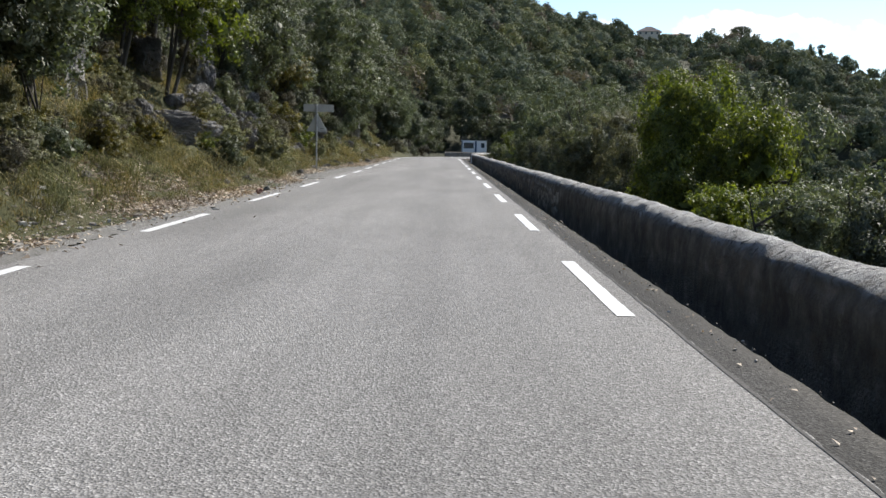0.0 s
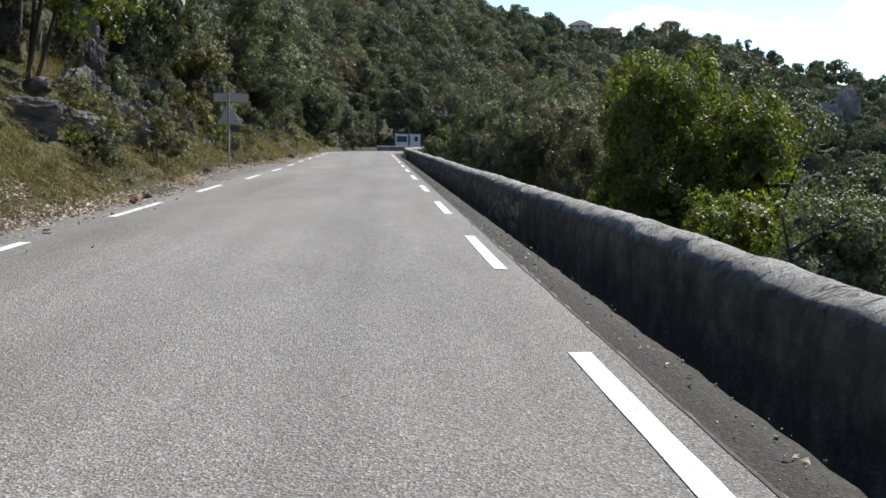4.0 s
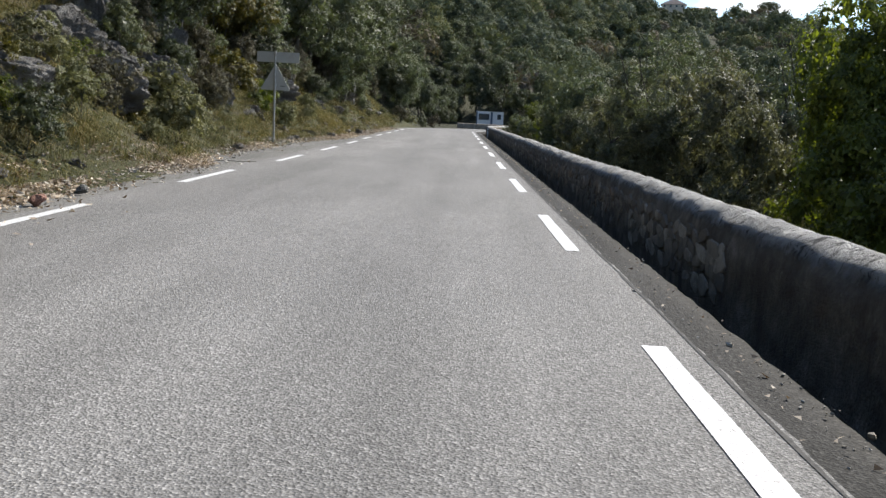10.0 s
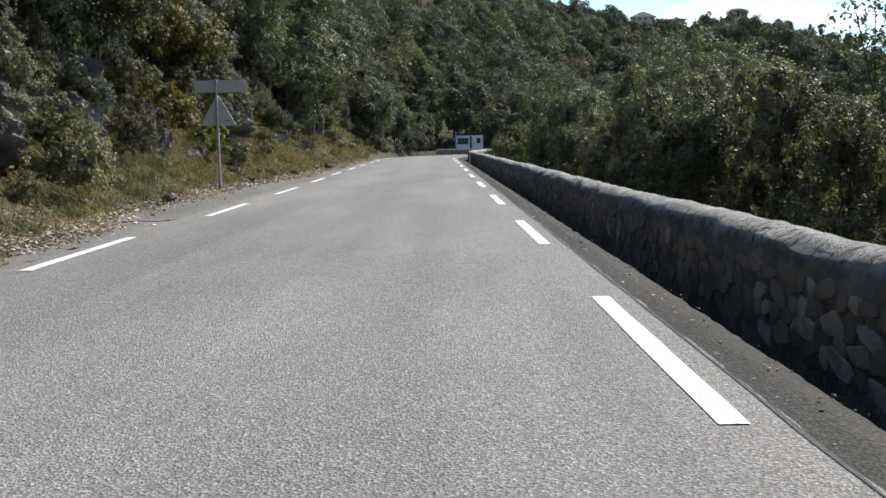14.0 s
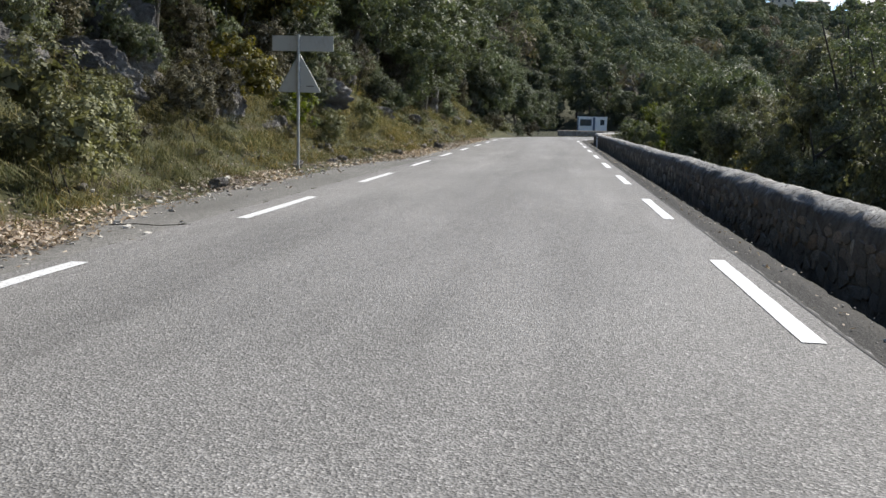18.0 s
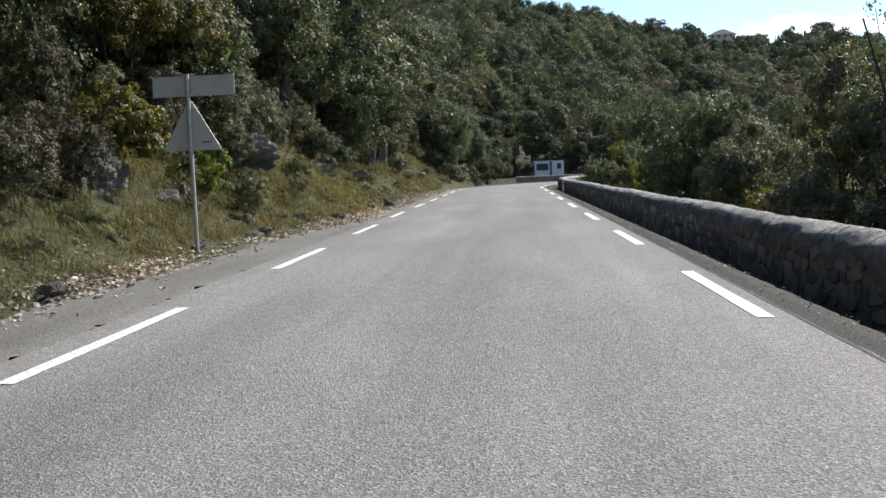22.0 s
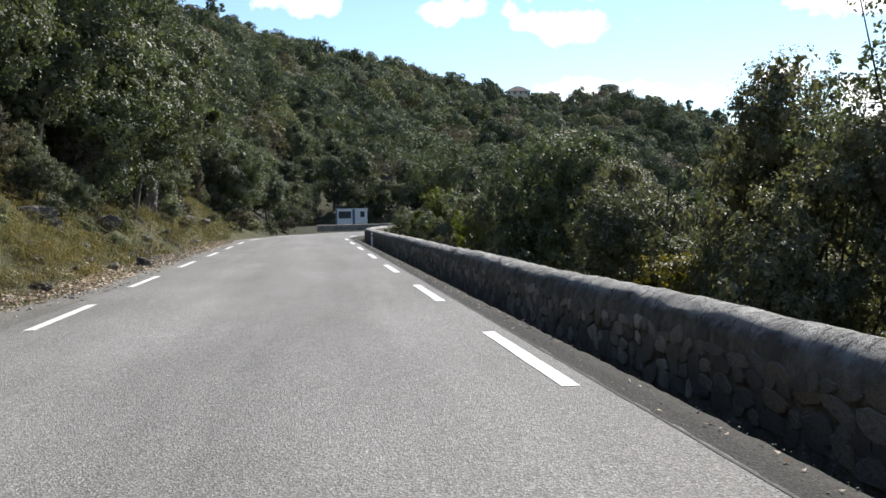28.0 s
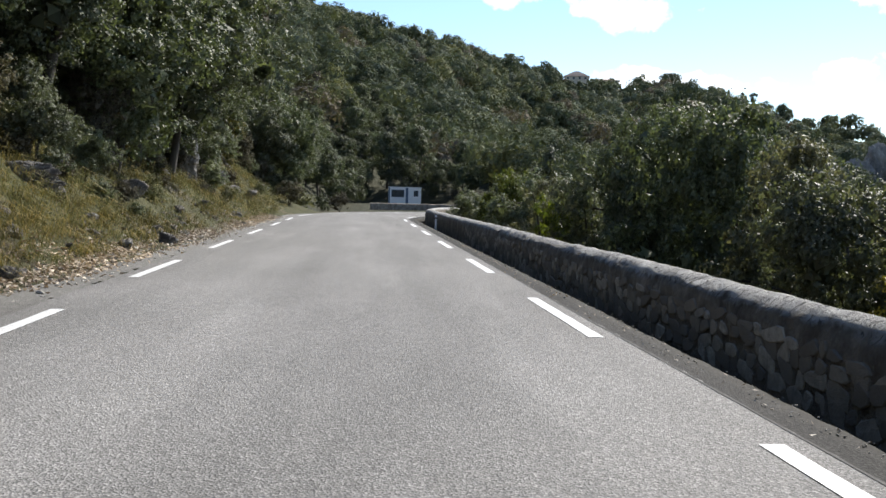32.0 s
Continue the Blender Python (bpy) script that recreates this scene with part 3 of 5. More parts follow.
def crown(rng, height, radius, base, count, size, lobes, ragged=0.25, tuft=44, open_air=False, lobe=1.0):
    """Domed sprays of leaves set over the lobes of the crown, each spray on a few broad inner leaves."""
    mid, half = (base + height) / 2, (height - base) / 2
    lob = rng.normal(0, 1, (lobes, 3))
    lob /= np.linalg.norm(lob, axis=1)[:, None]
    lob *= rng.uniform(0.35, 0.95, (lobes, 1))
    taper = 1 - 0.4 * np.clip(lob[:, 2:3], 0, 1)
    lc = lob * np.concatenate([taper, taper, taper * 0 + 1], 1) * (radius * 0.8, radius * 0.8, half * 0.85) + (0, 0, mid)
    lr = radius * lobe * rng.uniform(0.24, 0.44, lobes)
    clumps = count // tuft
    share = lr ** 2 / (lr ** 2).sum()
    which = rng.choice(lobes, clumps, p=share)
    way = rng.normal(0, 1, (clumps, 3))
    way[:, 2] += 0.45
    way /= np.linalg.norm(way, axis=1)[:, None]
    cc = lc[which] + way * (lr[which] * (0.72 + ragged * rng.random(clumps) ** 2 * 0.9))[:, None] * (1, 1, 0.92)
    cc[:, 2] = np.maximum(cc[:, 2], base * 0.6)
    cr = radius * lobe * rng.uniform(0.075, 0.15, clumps)
    idx = np.repeat(np.arange(clumps), tuft)
    w = rng.normal(0, 1, (len(idx), 3)) + way[idx] * 0.7 + (0, 0, 0.4)
    w /= np.linalg.norm(w, axis=1)[:, None]
    at = cc[idx] + w * (cr[idx] * (0.55 + 0.65 * rng.random(len(idx))))[:, None] * (1, 1, 0.85)
    made = [leaves(rng, at, w * 0.8 + way[idx] * 0.4 + (0, 0, 0.25), size, 0.42, 1.45, open_air)]
    if not open_air:
        idx = np.repeat(np.arange(clumps), 16)
        w = rng.normal(0, 1, (len(idx), 3)) + way[idx] * 0.5
        w /= np.linalg.norm(w, axis=1)[:, None]
        made.append(leaves(rng, cc[idx] + w * (cr[idx] * 0.42)[:, None], w, np.minimum(cr[idx][:, None] * 0.25, size * 2.2), 0.25, 1.5))
        idx = np.repeat(np.arange(lobes), 30)
        w = rng.normal(0, 1, (len(idx), 3))
        w /= np.linalg.norm(w, axis=1)[:, None]
        made.append(leaves(rng, lc[idx] + w * (lr[idx] * rng.uniform(0.1, 0.34, len(idx)))[:, None], w, lr[idx][:, None] * 0.21, 0.3, 1.7))
    return joined(made), cc


def tree_data(seed, height, radius, base, count, size, lobes=16, leaf="holm", lean=0.12, ragged=0.25, stems=1, girth=0.016, limbs=6, tuft=44, open_air=False, lobe=1.0):
    """The meshes of one tree: trunks, limbs and crown."""
    rng = np.random.default_rng(seed)
    (v, f), cc = crown(rng, height, radius, base, count, size, lobes, ragged, tuft, open_air, lobe)
    made = []
    for st in range(stems):
        way = rng.normal(0, lean, 2)
        foot = np.array([*(rng.normal(0, 0.12, 2) * (stems > 1)), -0.5])
        zs = np.linspace(0, 1, 9)
        trunk = foot + np.stack([way[0] * height * zs ** 1.4 + 0.07 * np.sin(5 * zs + st), way[1] * height * zs ** 1.4 + 0.07 * np.cos(4 * zs), (height * 0.8 + 0.4) * zs], 1)
        rad = height * girth / math.sqrt(stems)
        tv, tf = tube(trunk, rad * (1.25 - 1.08 * zs), 8)
        made.append(("trunk", mesh_np("trunk", tv, tf, [M["bark"]], True)))
        for k in range(max(1, limbs // stems)):
            a = trunk[rng.integers(3, 8)]
            b = cc[rng.integers(0, len(cc))]
            q = np.linspace(0, 1, 5)[:, None]
            limb = a + (b - a) * q + np.array([0, 0, 0.12 * height]) * (q * (1 - q)) * rng.uniform(-0.5, 1)
            tv, tf = tube(limb, rad * 0.42 * (1 - 0.8 * q[:, 0]), 5)
            made.append(("limb", mesh_np("limb", tv, tf, [M["bark"]], True)))
    me = mesh_np("crown", v, f, [M[leaf]])
    made.append(("crown", me))
    return made


def plant(name, data, x, y, scale, turn, label, category="tree", group="", z=None, tilt=(0, 0), stretch=1.0):
    z = float(ground_z(x, y)) if z is None else z
    at = pose(x, y, z, tilt[0], tilt[1], 0) @ pose(0, 0, 0, 0, 0, turn) @ Matrix.Diagonal((scale, scale, scale * stretch, 1))
    root = thing(name, None, label, category, group, at=at)
    for kind, me in data:
        part(kind, me, None, root)
    return root


SETS = {
    "oak": [tree_data(10 + i, 6.5, 2.5, 0.9, 26000, 0.031, 20, "holm", ragged=0.4) for i in range(3)],
    "over": [tree_data(15 + i, 6.8, 2.7, 1.7, 22000, 0.037, 26, "olive", ragged=0.35) for i in range(2)],
    "bushy": [tree_data(60 + i, 5.6, 2.3, 0.0, 21000, 0.036, 22, "holm", ragged=0.4, limbs=4) for i in range(3)],
    "pale": [tree_data(64 + i, 5.4, 2.2, 0.0, 20000, 0.034, 20, "olive", ragged=0.45, limbs=4) for i in range(2)],
    "back": [tree_data(70 + i, 7.5, 3.1, 0.3, 9000, 0.07, 20, "holm", ragged=0.3, limbs=3, tuft=24) for i in range(2)],
    "grey": [tree_data(20 + i, 6.0, 2.1, 0.7, 24000, 0.03, 17, "olive", ragged=0.5) for i in range(3)],
    "brown": [tree_data(23 + i, 6.0, 2.1, 0.7, 24000, 0.029, 17, "brownish", ragged=0.5, limbs=10) for i in range(2)],
    "oak_far": [tree_data(25 + i, 6.5, 2.5, 0.7, 12000, 0.05, 18, "holm", ragged=0.35, limbs=4, tuft=26) for i in range(2)],
    "grey_far": [tree_data(27, 6.0, 2.1, 0.6, 12000, 0.046, 16, "olive", ragged=0.45, limbs=4, tuft=26)],
    "bright": [tree_data(30 + i, 6.0, 2.5, 0.7, 30000, 0.031, 17, "bright", ragged=0.3, tuft=52, lobe=1.05) for i in range(2)],
    "airy": [tree_data(41 + i, 7.5, 1.8, 2.6, 16000, 0.026, 40, "holm", 0.13, 0.5, 3, 0.014, 22, 36, True, 0.6) for i in range(2)],
    "yellow": [tree_data(50, 4.0, 1.5, 0.4, 13000, 0.031, 13, "yellow", ragged=0.5, stems=3)],
    "lime": [tree_data(52, 4.0, 1.4, 0.4, 13000, 0.031, 12, "bright", ragged=0.5, stems=3)],
    "thick_dark": [tree_data(55, 2.4, 1.3, 0.0, 9000, 0.03, 13, "holm", ragged=0.5, stems=3, limbs=3)],
    "thick_dry": [tree_data(56, 2.2, 1.2, 0.0, 9000, 0.025, 13, "dry", ragged=0.6, stems=3, limbs=3)],
    "thick_grey": [tree_data(57, 2.3, 1.3, 0.0, 9000, 0.029, 13, "olive", ragged=0.5, stems=3, limbs=3)],
}
FULL = {"oak": 6.5, "brown": 6.0, "pale": 5.4, "bushy": 5.6, "over": 6.8, "back": 7.5, "grey": 6.0, "bright": 6.0, "airy": 7.6, "yellow": 4.0, "lime": 4.0, "oak_far": 6.5, "grey_far": 6.0}
NAME = {"oak": "holm_oak", "bushy": "holm_oak", "over": "holm_oak", "back": "holm_oak", "oak_far": "holm_oak"}
LAB = {"over": "grey-green evergreen tree standing over the rocky bank", "oak": "dense dark green holm oak growing below the parapet", "bushy": "dense dark green holm oak branching down to the bank", "back": "tall dark holm oak in the wood above the bank",
       "grey": "grey-green evergreen tree growing below the parapet", "bright": "bright yellow-green leafy tree below the parapet",
       "oak_far": "dense dark green holm oak growing below the parapet", "grey_far": "grey-green evergreen tree growing below the parapet",
       "pale": "grey-green evergreen tree branching down to the bank", "brown": "bronze-tinted broadleaf tree growing below the parapet",
       "thick_dark": "dark evergreen thicket on the steep bank", "thick_dry": "brownish heathy thicket on the steep bank", "thick_grey": "grey-green thicket on the steep bank",
       "airy": "slender open-crowned tree with thin dark limbs", "yellow": "yellowing small tree on the rocky bank", "lime": "small fresh green tree on the bank"}

# right of the road, rooted on the falling slope: kind, x, y, height of the top above the road, breadth
trees_near = [
    ("grey", 5.5, 14.8, 1.3, 0.66), ("grey", 7.3, 15.2, 2.0, 0.8), ("lime", 4.7, 16.2, 0.9, 0.8), ("grey", 8.2, 16.5, 1.6, 0.8), ("bright", 6.2, 24.6, 3.5, 0.8), ("bright", 7.0, 22.7, 2.9, 0.76),
    ("lime", 5.6, 19.3, 0.9, 0.9), ("oak", 8.5, 27.5, 4.0, 0.8), ("brown", 5.2, 27.8, 1.9, 0.6), ("brown", 6.2, 31.5, 3.3, 0.75), ("grey", 4.8, 33.8, 3.1, 0.75),
    ("airy", 8.3, 32.0, 5.2, 1.0), ("oak", 11.5, 24.0, 2.0, 1.0), ("grey", 8.2, 12.2, 1.9, 0.85), ("oak", 11.0, 17.0, 2.0, 1.0), ("grey", 13.5, 21.0, 2.2, 1.1),
    ("oak", 14.5, 29.0, 2.4, 1.2),
]
trees_middle = [
    ("brown", 6.2, 36.5, 3.7, 0.8), ("grey", 5.0, 39.5, 2.3, 0.7), ("brown", 5.0, 42.6, 3.0, 0.78), ("brown", 6.0, 46.0, 3.9, 0.8), ("airy", 6.7, 42.4, 5.6, 0.95),
    ("airy", 7.4, 39.6, 4.9, 1.0), ("grey", 9.6, 43.0, 3.4, 0.9), ("grey", 4.6, 48.4, 2.4, 0.7), ("brown", 6.1, 51.8, 3.2, 0.8), ("oak", 5.7, 55.2, 4.3, 0.8), ("oak", 4.9, 57.6, 3.9, 0.7), ("oak", 6.0, 59.2, 4.6, 0.8),
    ("grey", 5.0, 62.2, 2.9, 0.75), ("airy", 8.0, 47.2, 4.9, 1.0), ("yellow", 4.7, 46.4, 0.9, 0.9), ("oak", 11.5, 53.0, 2.6, 1.1), ("grey", 10.0, 35.0, 2.2, 1.0),
]
trees_beyond = [
    ("oak", 7.6, 66.5, 5.0, 0.95), ("brown", 5.0, 69.5, 2.7, 0.9), ("lime", 4.6, 65.0, 1.9, 0.75), ("grey", 4.4, 73.0, 2.8, 0.8), ("lime", 4.3, 76.0, 3.0, 0.8),
    ("oak", 6.3, 78.3, 4.0, 0.9), ("grey", 5.2, 82.5, 3.0, 0.8), ("oak", 8.6, 86.0, 3.6, 1.0), ("grey", 9.5, 72.0, 3.6, 1.1), ("oak", 11.5, 62.0, 3.2, 1.1),
    ("oak", 12.5, 79.0, 3.8, 1.2), ("grey", 3.9, 86.0, 1.9, 0.7),
]
rng = np.random.default_rng(7)
for i, (kind, x, y, top, breadth) in enumerate(trees_near + trees_middle + trees_beyond):
    if (y > 58 or x > 9) and kind in ("oak", "grey"):
        kind += "_far"
    z = float(ground_z(x, y))
    tall = (top - z) / FULL[kind]
    wide = tall if kind == "airy" else max(breadth, tall * 0.74)
    plant(NAME.get(kind, "tree"), SETS[kind][i % len(SETS[kind])], x, y, wide, float(rng.uniform(0, 360)), LAB[kind], group="trees below the parapet", z=z, stretch=tall / wide)

# left of the road: a thick edge of trees above the bank, then the wood behind it
def left_row(first, last, pace, offset, jitter, kinds, lo, hi, group):
    s, i = first, 0
    while s < last:
        d = -offset + float(rng.uniform(-jitter, jitter))
        x, y = (float(v) for v in road_point(s, d))
        kind = kinds[i % len(kinds)]
        sc = float(rng.uniform(lo, hi))
        plant(NAME.get(kind, "tree"), SETS[kind][int(rng.integers(0, len(SETS[kind])))], x, y, sc, float(rng.uniform(0, 360)), LAB[kind].replace("below the parapet", "above the bank"),
              group=group, tilt=(0, float(rng.uniform(0, 9))), stretch=float(rng.uniform(0.95, 1.25)))
        s += pace * float(rng.uniform(0.75, 1.25))
        i += 1


left_row(4, 36, 2.6, 10.2, 0.5, ("over", "bushy", "over", "yellow", "over", "pale"), 0.85, 1.05, "edge of the wood above the bank")
left_row(36, 92, 2.5, 7.6, 0.5, ("bushy", "oak", "bushy", "yellow", "bushy", "oak", "bushy", "lime", "bushy"), 0.8, 1.05, "edge of the wood above the bank")
left_row(2, 96, 3.0, 11.0, 0.8, ("back", "oak_far", "back"), 0.85, 1.05, "wood above the bank")
left_row(8, 33, 2.3, 8.0, 0.4, ("thick_dry", "thick_grey", "thick_dry", "thick_dark"), 0.45, 0.7, "thicket on the bank")
left_row(33, 92, 1.9, 6.9, 0.5, ("thick_grey", "thick_dry", "thick_dark", "thick_grey", "thick_dry"), 0.5, 0.95, "thicket on the bank")
left_row(46, 78, 1.5, 6.1, 0.6, ("thick_grey", "thick_dry", "thick_dark", "thick_grey"), 0.55, 1.0, "thicket on the bank")
left_row(46, 80, 2.2, 7.3, 0.4, ("thick_dark", "thick_grey"), 1.0, 1.35, "thicket on the bank")
left_row(0, 100, 5.4, 15.0, 1.2, ("back",), 0.9, 1.2, "wood above the bank")
for x, y, kind, sc, lean in ((-8.0, 8.0, "bushy", 0.9, 4), (-7.7, 10.6, "bushy", 0.85, 4), (-7.9, 13.2, "bushy", 0.95, 5), (-8.9, 11.6, "over", 1.1, 9), (-8.6, 14.4, "over", 1.15, 10), (-8.6, 17.4, "over", 1.1, 9),
                             (-9.2, 15.8, "bushy", 1.1, 4), (-7.0, 8.6, "bushy", 0.8, 0), (-7.3, 13.4, "bushy", 0.95, 3), (-7.5, 16.0, "bushy", 0.85, 3), (-6.8, 11.4, "thick_dark", 1.3, 0), (-6.7, 14.8, "thick_dark", 1.2, 0),
                             (-8.8, 20.6, "over", 0.95, 7), (-9.3, 23.0, "over", 1.0, 8), (-8.0, 25.6, "lime", 1.5, 14), (-8.5, 23.8, "lime", 1.4, 10), (-9.4, 28.4, "over", 1.0, 7), (-9.8, 31.0, "over", 1.0, 5), (-9.2, 35.6, "over", 0.95, 6),
                             (-8.9, 45.4, "yellow", 1.1, 3), (-8.4, 53.0, "oak", 1.15, 6), (-8.6, 57.6, "oak", 1.3, 8), (-7.9, 61.4, "bushy", 1.2, 6), (-8.2, 64.6, "oak", 1.4, 9), (-7.9, 67.6, "oak", 1.3, 10), (-8.4, 69.4, "bushy", 1.1, 6),
                             (-7.2, 71.0, "thick_grey", 0.6, 0), (-8.7, 73.8, "oak", 1.1, 5), (-8.8, 70.6, "bushy", 1.0, 5)):
    plant(NAME.get(kind, "tree"), SETS[kind][0 if x < -8.25 else -1], x, y, sc, float(rng.uniform(0, 360)), "evergreen tree leaning out over the rocky bank", group="edge of the wood above the bank", tilt=(0, lean))
# trees round the bend and behind the cabin
for x, y, kind, sc in ((-8.0, 97, "bushy", 0.9), (-12.5, 101, "back", 1.0), (-15, 108, "back", 1.1), (-14, 118, "back", 1.1), (-9.5, 104, "bushy", 1.0), (-10, 111, "oak", 1.1), (-8.2, 118, "bushy", 1.0), (-6.4, 124, "oak", 1.0), (-5.6, 133, "bushy", 1.0), (-4.6, 146, "bushy", 1.1),
                       (-3.8, 158, "bushy", 1.1), (-6, 168, "back", 1.0), (0.5, 171, "back", 1.1), (5, 172, "back", 1.25), (10.5, 170, "bushy", 0.8), (12, 176, "back", 1.0), (15, 168, "oak", 0.9), (-12, 132, "back", 1.0),
                       (-11, 150, "back", 1.1), (-3, 167, "bushy", 1.1), (2.6, 167.5, "bushy", 1.2), (7.4, 168, "bushy", 1.1), (9.8, 163, "thick_dry", 1.0), (-5.0, 152, "thick_dark", 1.3), (-5.5, 140, "thick_dark", 1.4), (-6.5, 129, "thick_dark", 1.4), (-7.6, 114, "thick_dark", 1.4), (-8.4, 109, "thick_dark", 1.3), (-3.2, 176, "bushy", 1.2), (-1.6, 179, "bushy", 1.2), (-4.6, 182, "back", 1.0),
                       (-1.0, 184, "oak", 1.1), (-3.2, 188, "bushy", 1.3), (-5.8, 187, "back", 1.0), (0.8, 190, "back", 1.0), (-2.2, 194, "oak", 1.2), (-4.2, 199, "back", 1.1), (0.2, 201, "bushy", 1.3), (-6.8, 194, "bushy", 1.3), (2.8, 196, "bushy", 1.2), (-1.4, 208, "back", 1.1)):
    plant("holm_oak", SETS[kind][0], x, y, sc, float(rng.uniform(0, 360)), "dark holm oak crowding the bend by the cabin", group="trees round the bend")
for i in range(46):
    x, y = -18.0 + 3.6 * (i % 6) + float(rng.uniform(-1.2, 1.2)), 104 + 9.0 * (i // 6) + float(rng.uniform(-3, 3))
    if x > -6.5 and y < 166:
        continue
    kind = ("bushy", "oak_far", "back")[i % 3]
    plant("holm_oak", SETS[kind][i % 2], x, y, float(rng.uniform(0.75, 1.1)), float(rng.uniform(0, 360)), "dark holm oak on the slope beyond the bend", group="trees round the bend")


# ---- the woods on the far slopes ----
def far_woods():
    rng = np.random.default_rng(99)
    xs, ys = [], []
    for az in np.arange(-42, 62, 0.62):
        r = 70.0
        while r < 640:
            a = math.radians(az + rng.uniform(-0.4, 0.4))
            rr = r + rng.uniform(-2.5, 2.5)
            xs.append(-0.8 + rr * math.sin(a))
            ys.append(EYE_Y + rr * math.cos(a))
            r += 6.6 + r * 0.011
    x, y = np.array(xs), np.array(ys)
    d = road_offset(x, y)
    az = np.degrees(np.arctan2(x + 0.8, y - EYE_Y))
    r = np.hypot(x + 0.8, y - EYE_Y)
    rd = np.interp(az, RIDGE[:, 0], RIDGE[:, 2])
    width = math.radians(0.62) * r
    keep = ((d < -9) | (d > 13) | (x > 75)) & (r < rd + np.where((az > 9) & (az < 25), -7, 6)) & (rng.uniform(0, 1, len(x)) < np.clip(width / 5.2, 0.2, 1))
    keep &= ~((y < 100) & (d > -24) & (d < 18)) & ~((r < 112) & (d < 0))
    keep &= ~((x > -8) & (x < 12) & (y > 105) & (y < 176))
    keep &= (az < 46) | (rng.uniform(0, 1, len(x)) < 0.4)
    # clear the slope before the houses
    keep &= ~((az > 10.9) & (az < 15.1) & (r > rd - 24))
    keep &= ~((az > 2.2) & (az < 5.8) & (r > rd - 62) & (r < rd - 40))
    x, y, r, where, ridge = x[keep], y[keep], r[keep], az[keep], rd[keep]
    z = ground_z(x, y)
    pieces_v, pieces_f, pieces_m, base = [], [], [], 0
    for i in range(len(x)):
        R = 4.1 * float(np.clip(np.exp(rng.normal(0, 0.32)), 0.5, 2.0))
        if 10.4 < where[i] < 15.6 and r[i] > 330:
            R *= 0.6
        elif r[i] > ridge[i] - 70:
            R *= 0.72
        R = min(R, 2.6 + 0.014 * r[i])
        H = R * rng.uniform(1.25, 1.95)
        L = max(0.15, r[i] * 0.00105)
        k = int(rng.integers(10, 18))
        way = rng.normal(0, 1, (k, 3))
        way[:, 2] = np.abs(way[:, 2]) * 1.1 - 0.2
        way /= np.linalg.norm(way, axis=1)[:, None]
        cc = way * (R * 0.68, R * 0.68, H * 0.46) * rng.uniform(0.75, 1.1, (k, 1)) + (x[i], y[i], z[i] + H * 0.5)
        cr = R * rng.uniform(0.24, 0.5, k)
        n = int(np.clip(3.7 * R * R / L ** 2, 130, 850) * (1 if -14 < where[i] < 34 else 0.25))
        which = rng.choice(k, n, p=cr ** 2 / (cr ** 2).sum())
        w = rng.normal(0, 1, (n, 3)) + way[which] * 0.6 + (0, 0, 0.3)
        w /= np.linalg.norm(w, axis=1)[:, None]
        sets = [leaves(rng, cc[which] + w * (cr[which] * rng.uniform(0.75, 1.12, n))[:, None], w + (0, 0, 0.15), L, 0.25, 1.7)]
        which = np.repeat(np.arange(k), 15)
        w = rng.normal(0, 1, (len(which), 3)) + way[which] * 0.3
        w /= np.linalg.norm(w, axis=1)[:, None]
        sets.append(leaves(rng, cc[which] + w * (cr[which] * 0.68)[:, None], w, np.minimum(cr[which][:, None] * 0.3, L * 2.6), 0.15, 1.6))
        w = rng.normal(0, 1, (34, 3))
        w /= np.linalg.norm(w, axis=1)[:, None]
        sets.append(leaves(rng, w * (R * 0.4, R * 0.4, H * 0.25) + (x[i], y[i], z[i] + H * 0.42), w, min(R * 0.26, L * 4), 0.2, 1.6))
        v, f = joined(sets)
        pieces_v.append(v)
        pieces_f.append(f + base)
        russet = 0.10 if 0 < where[i] < 18 and r[i] > 220 else 0.02
        pieces_m.append(np.full(len(f), rng.choice(5, p=(0.28, 0.36 - russet, 0.22, 0.14, russet))))
        base += len(v)
    v, f = np.concatenate(pieces_v), np.concatenate(pieces_f)
    me = mesh_np("woods", v, f, far_kinds)
    me.polygons.foreach_set("material_index", np.concatenate(pieces_m).astype(np.int32))
    thing("woods", me, "dense dark green evergreen wood over the hillside", "woods", kind="stuff")


far_woods()


# ---- the bank: rocks, shrubs, grass, litter ----
def rock_mesh(seed, cuts=9, rough=0.16, detail=3):
    """An angular weathered block, about 1 m across."""
    rng = np.random.default_rng(seed)
    bm = bmesh.new()
    bmesh.ops.create_icosphere(bm, subdivisions=detail, radius=0.5)
    for v in bm.verts:
        v.co *= 1.35
    for c in range(cuts):
        n = Vector(rng.normal(0, 1, 3)).normalized()
        off = rng.uniform(0.26, 0.46)
        for v in bm.verts:
            over = v.co.dot(n) - off
            if over > 0:
                v.co -= n * over * 0.92
    for v in bm.verts:
        q = v.co * (3.0 + 0.6 * (detail > 3)) + Vector((seed, 0, 0))
        v.co += v.co.normalized() * rough * (noise.noise(q) * 0.6 + noise.noise(q * 2.7) * 0.35 - abs(noise.noise(Vector((q.x, q.y, q.z * 0.35)) * 1.6)) * 0.8 + noise.noise(q * 6.5) * 0.2 + noise.noise(q * 14) * 0.1)
    me = bpy.data.meshes.new("rock")
    bm.to_mesh(me)
    bm.free()
    me.materials.append(M["limestone"])
    return me


ROCKS = [rock_mesh(i, 8 + i % 4) for i in range(6)]


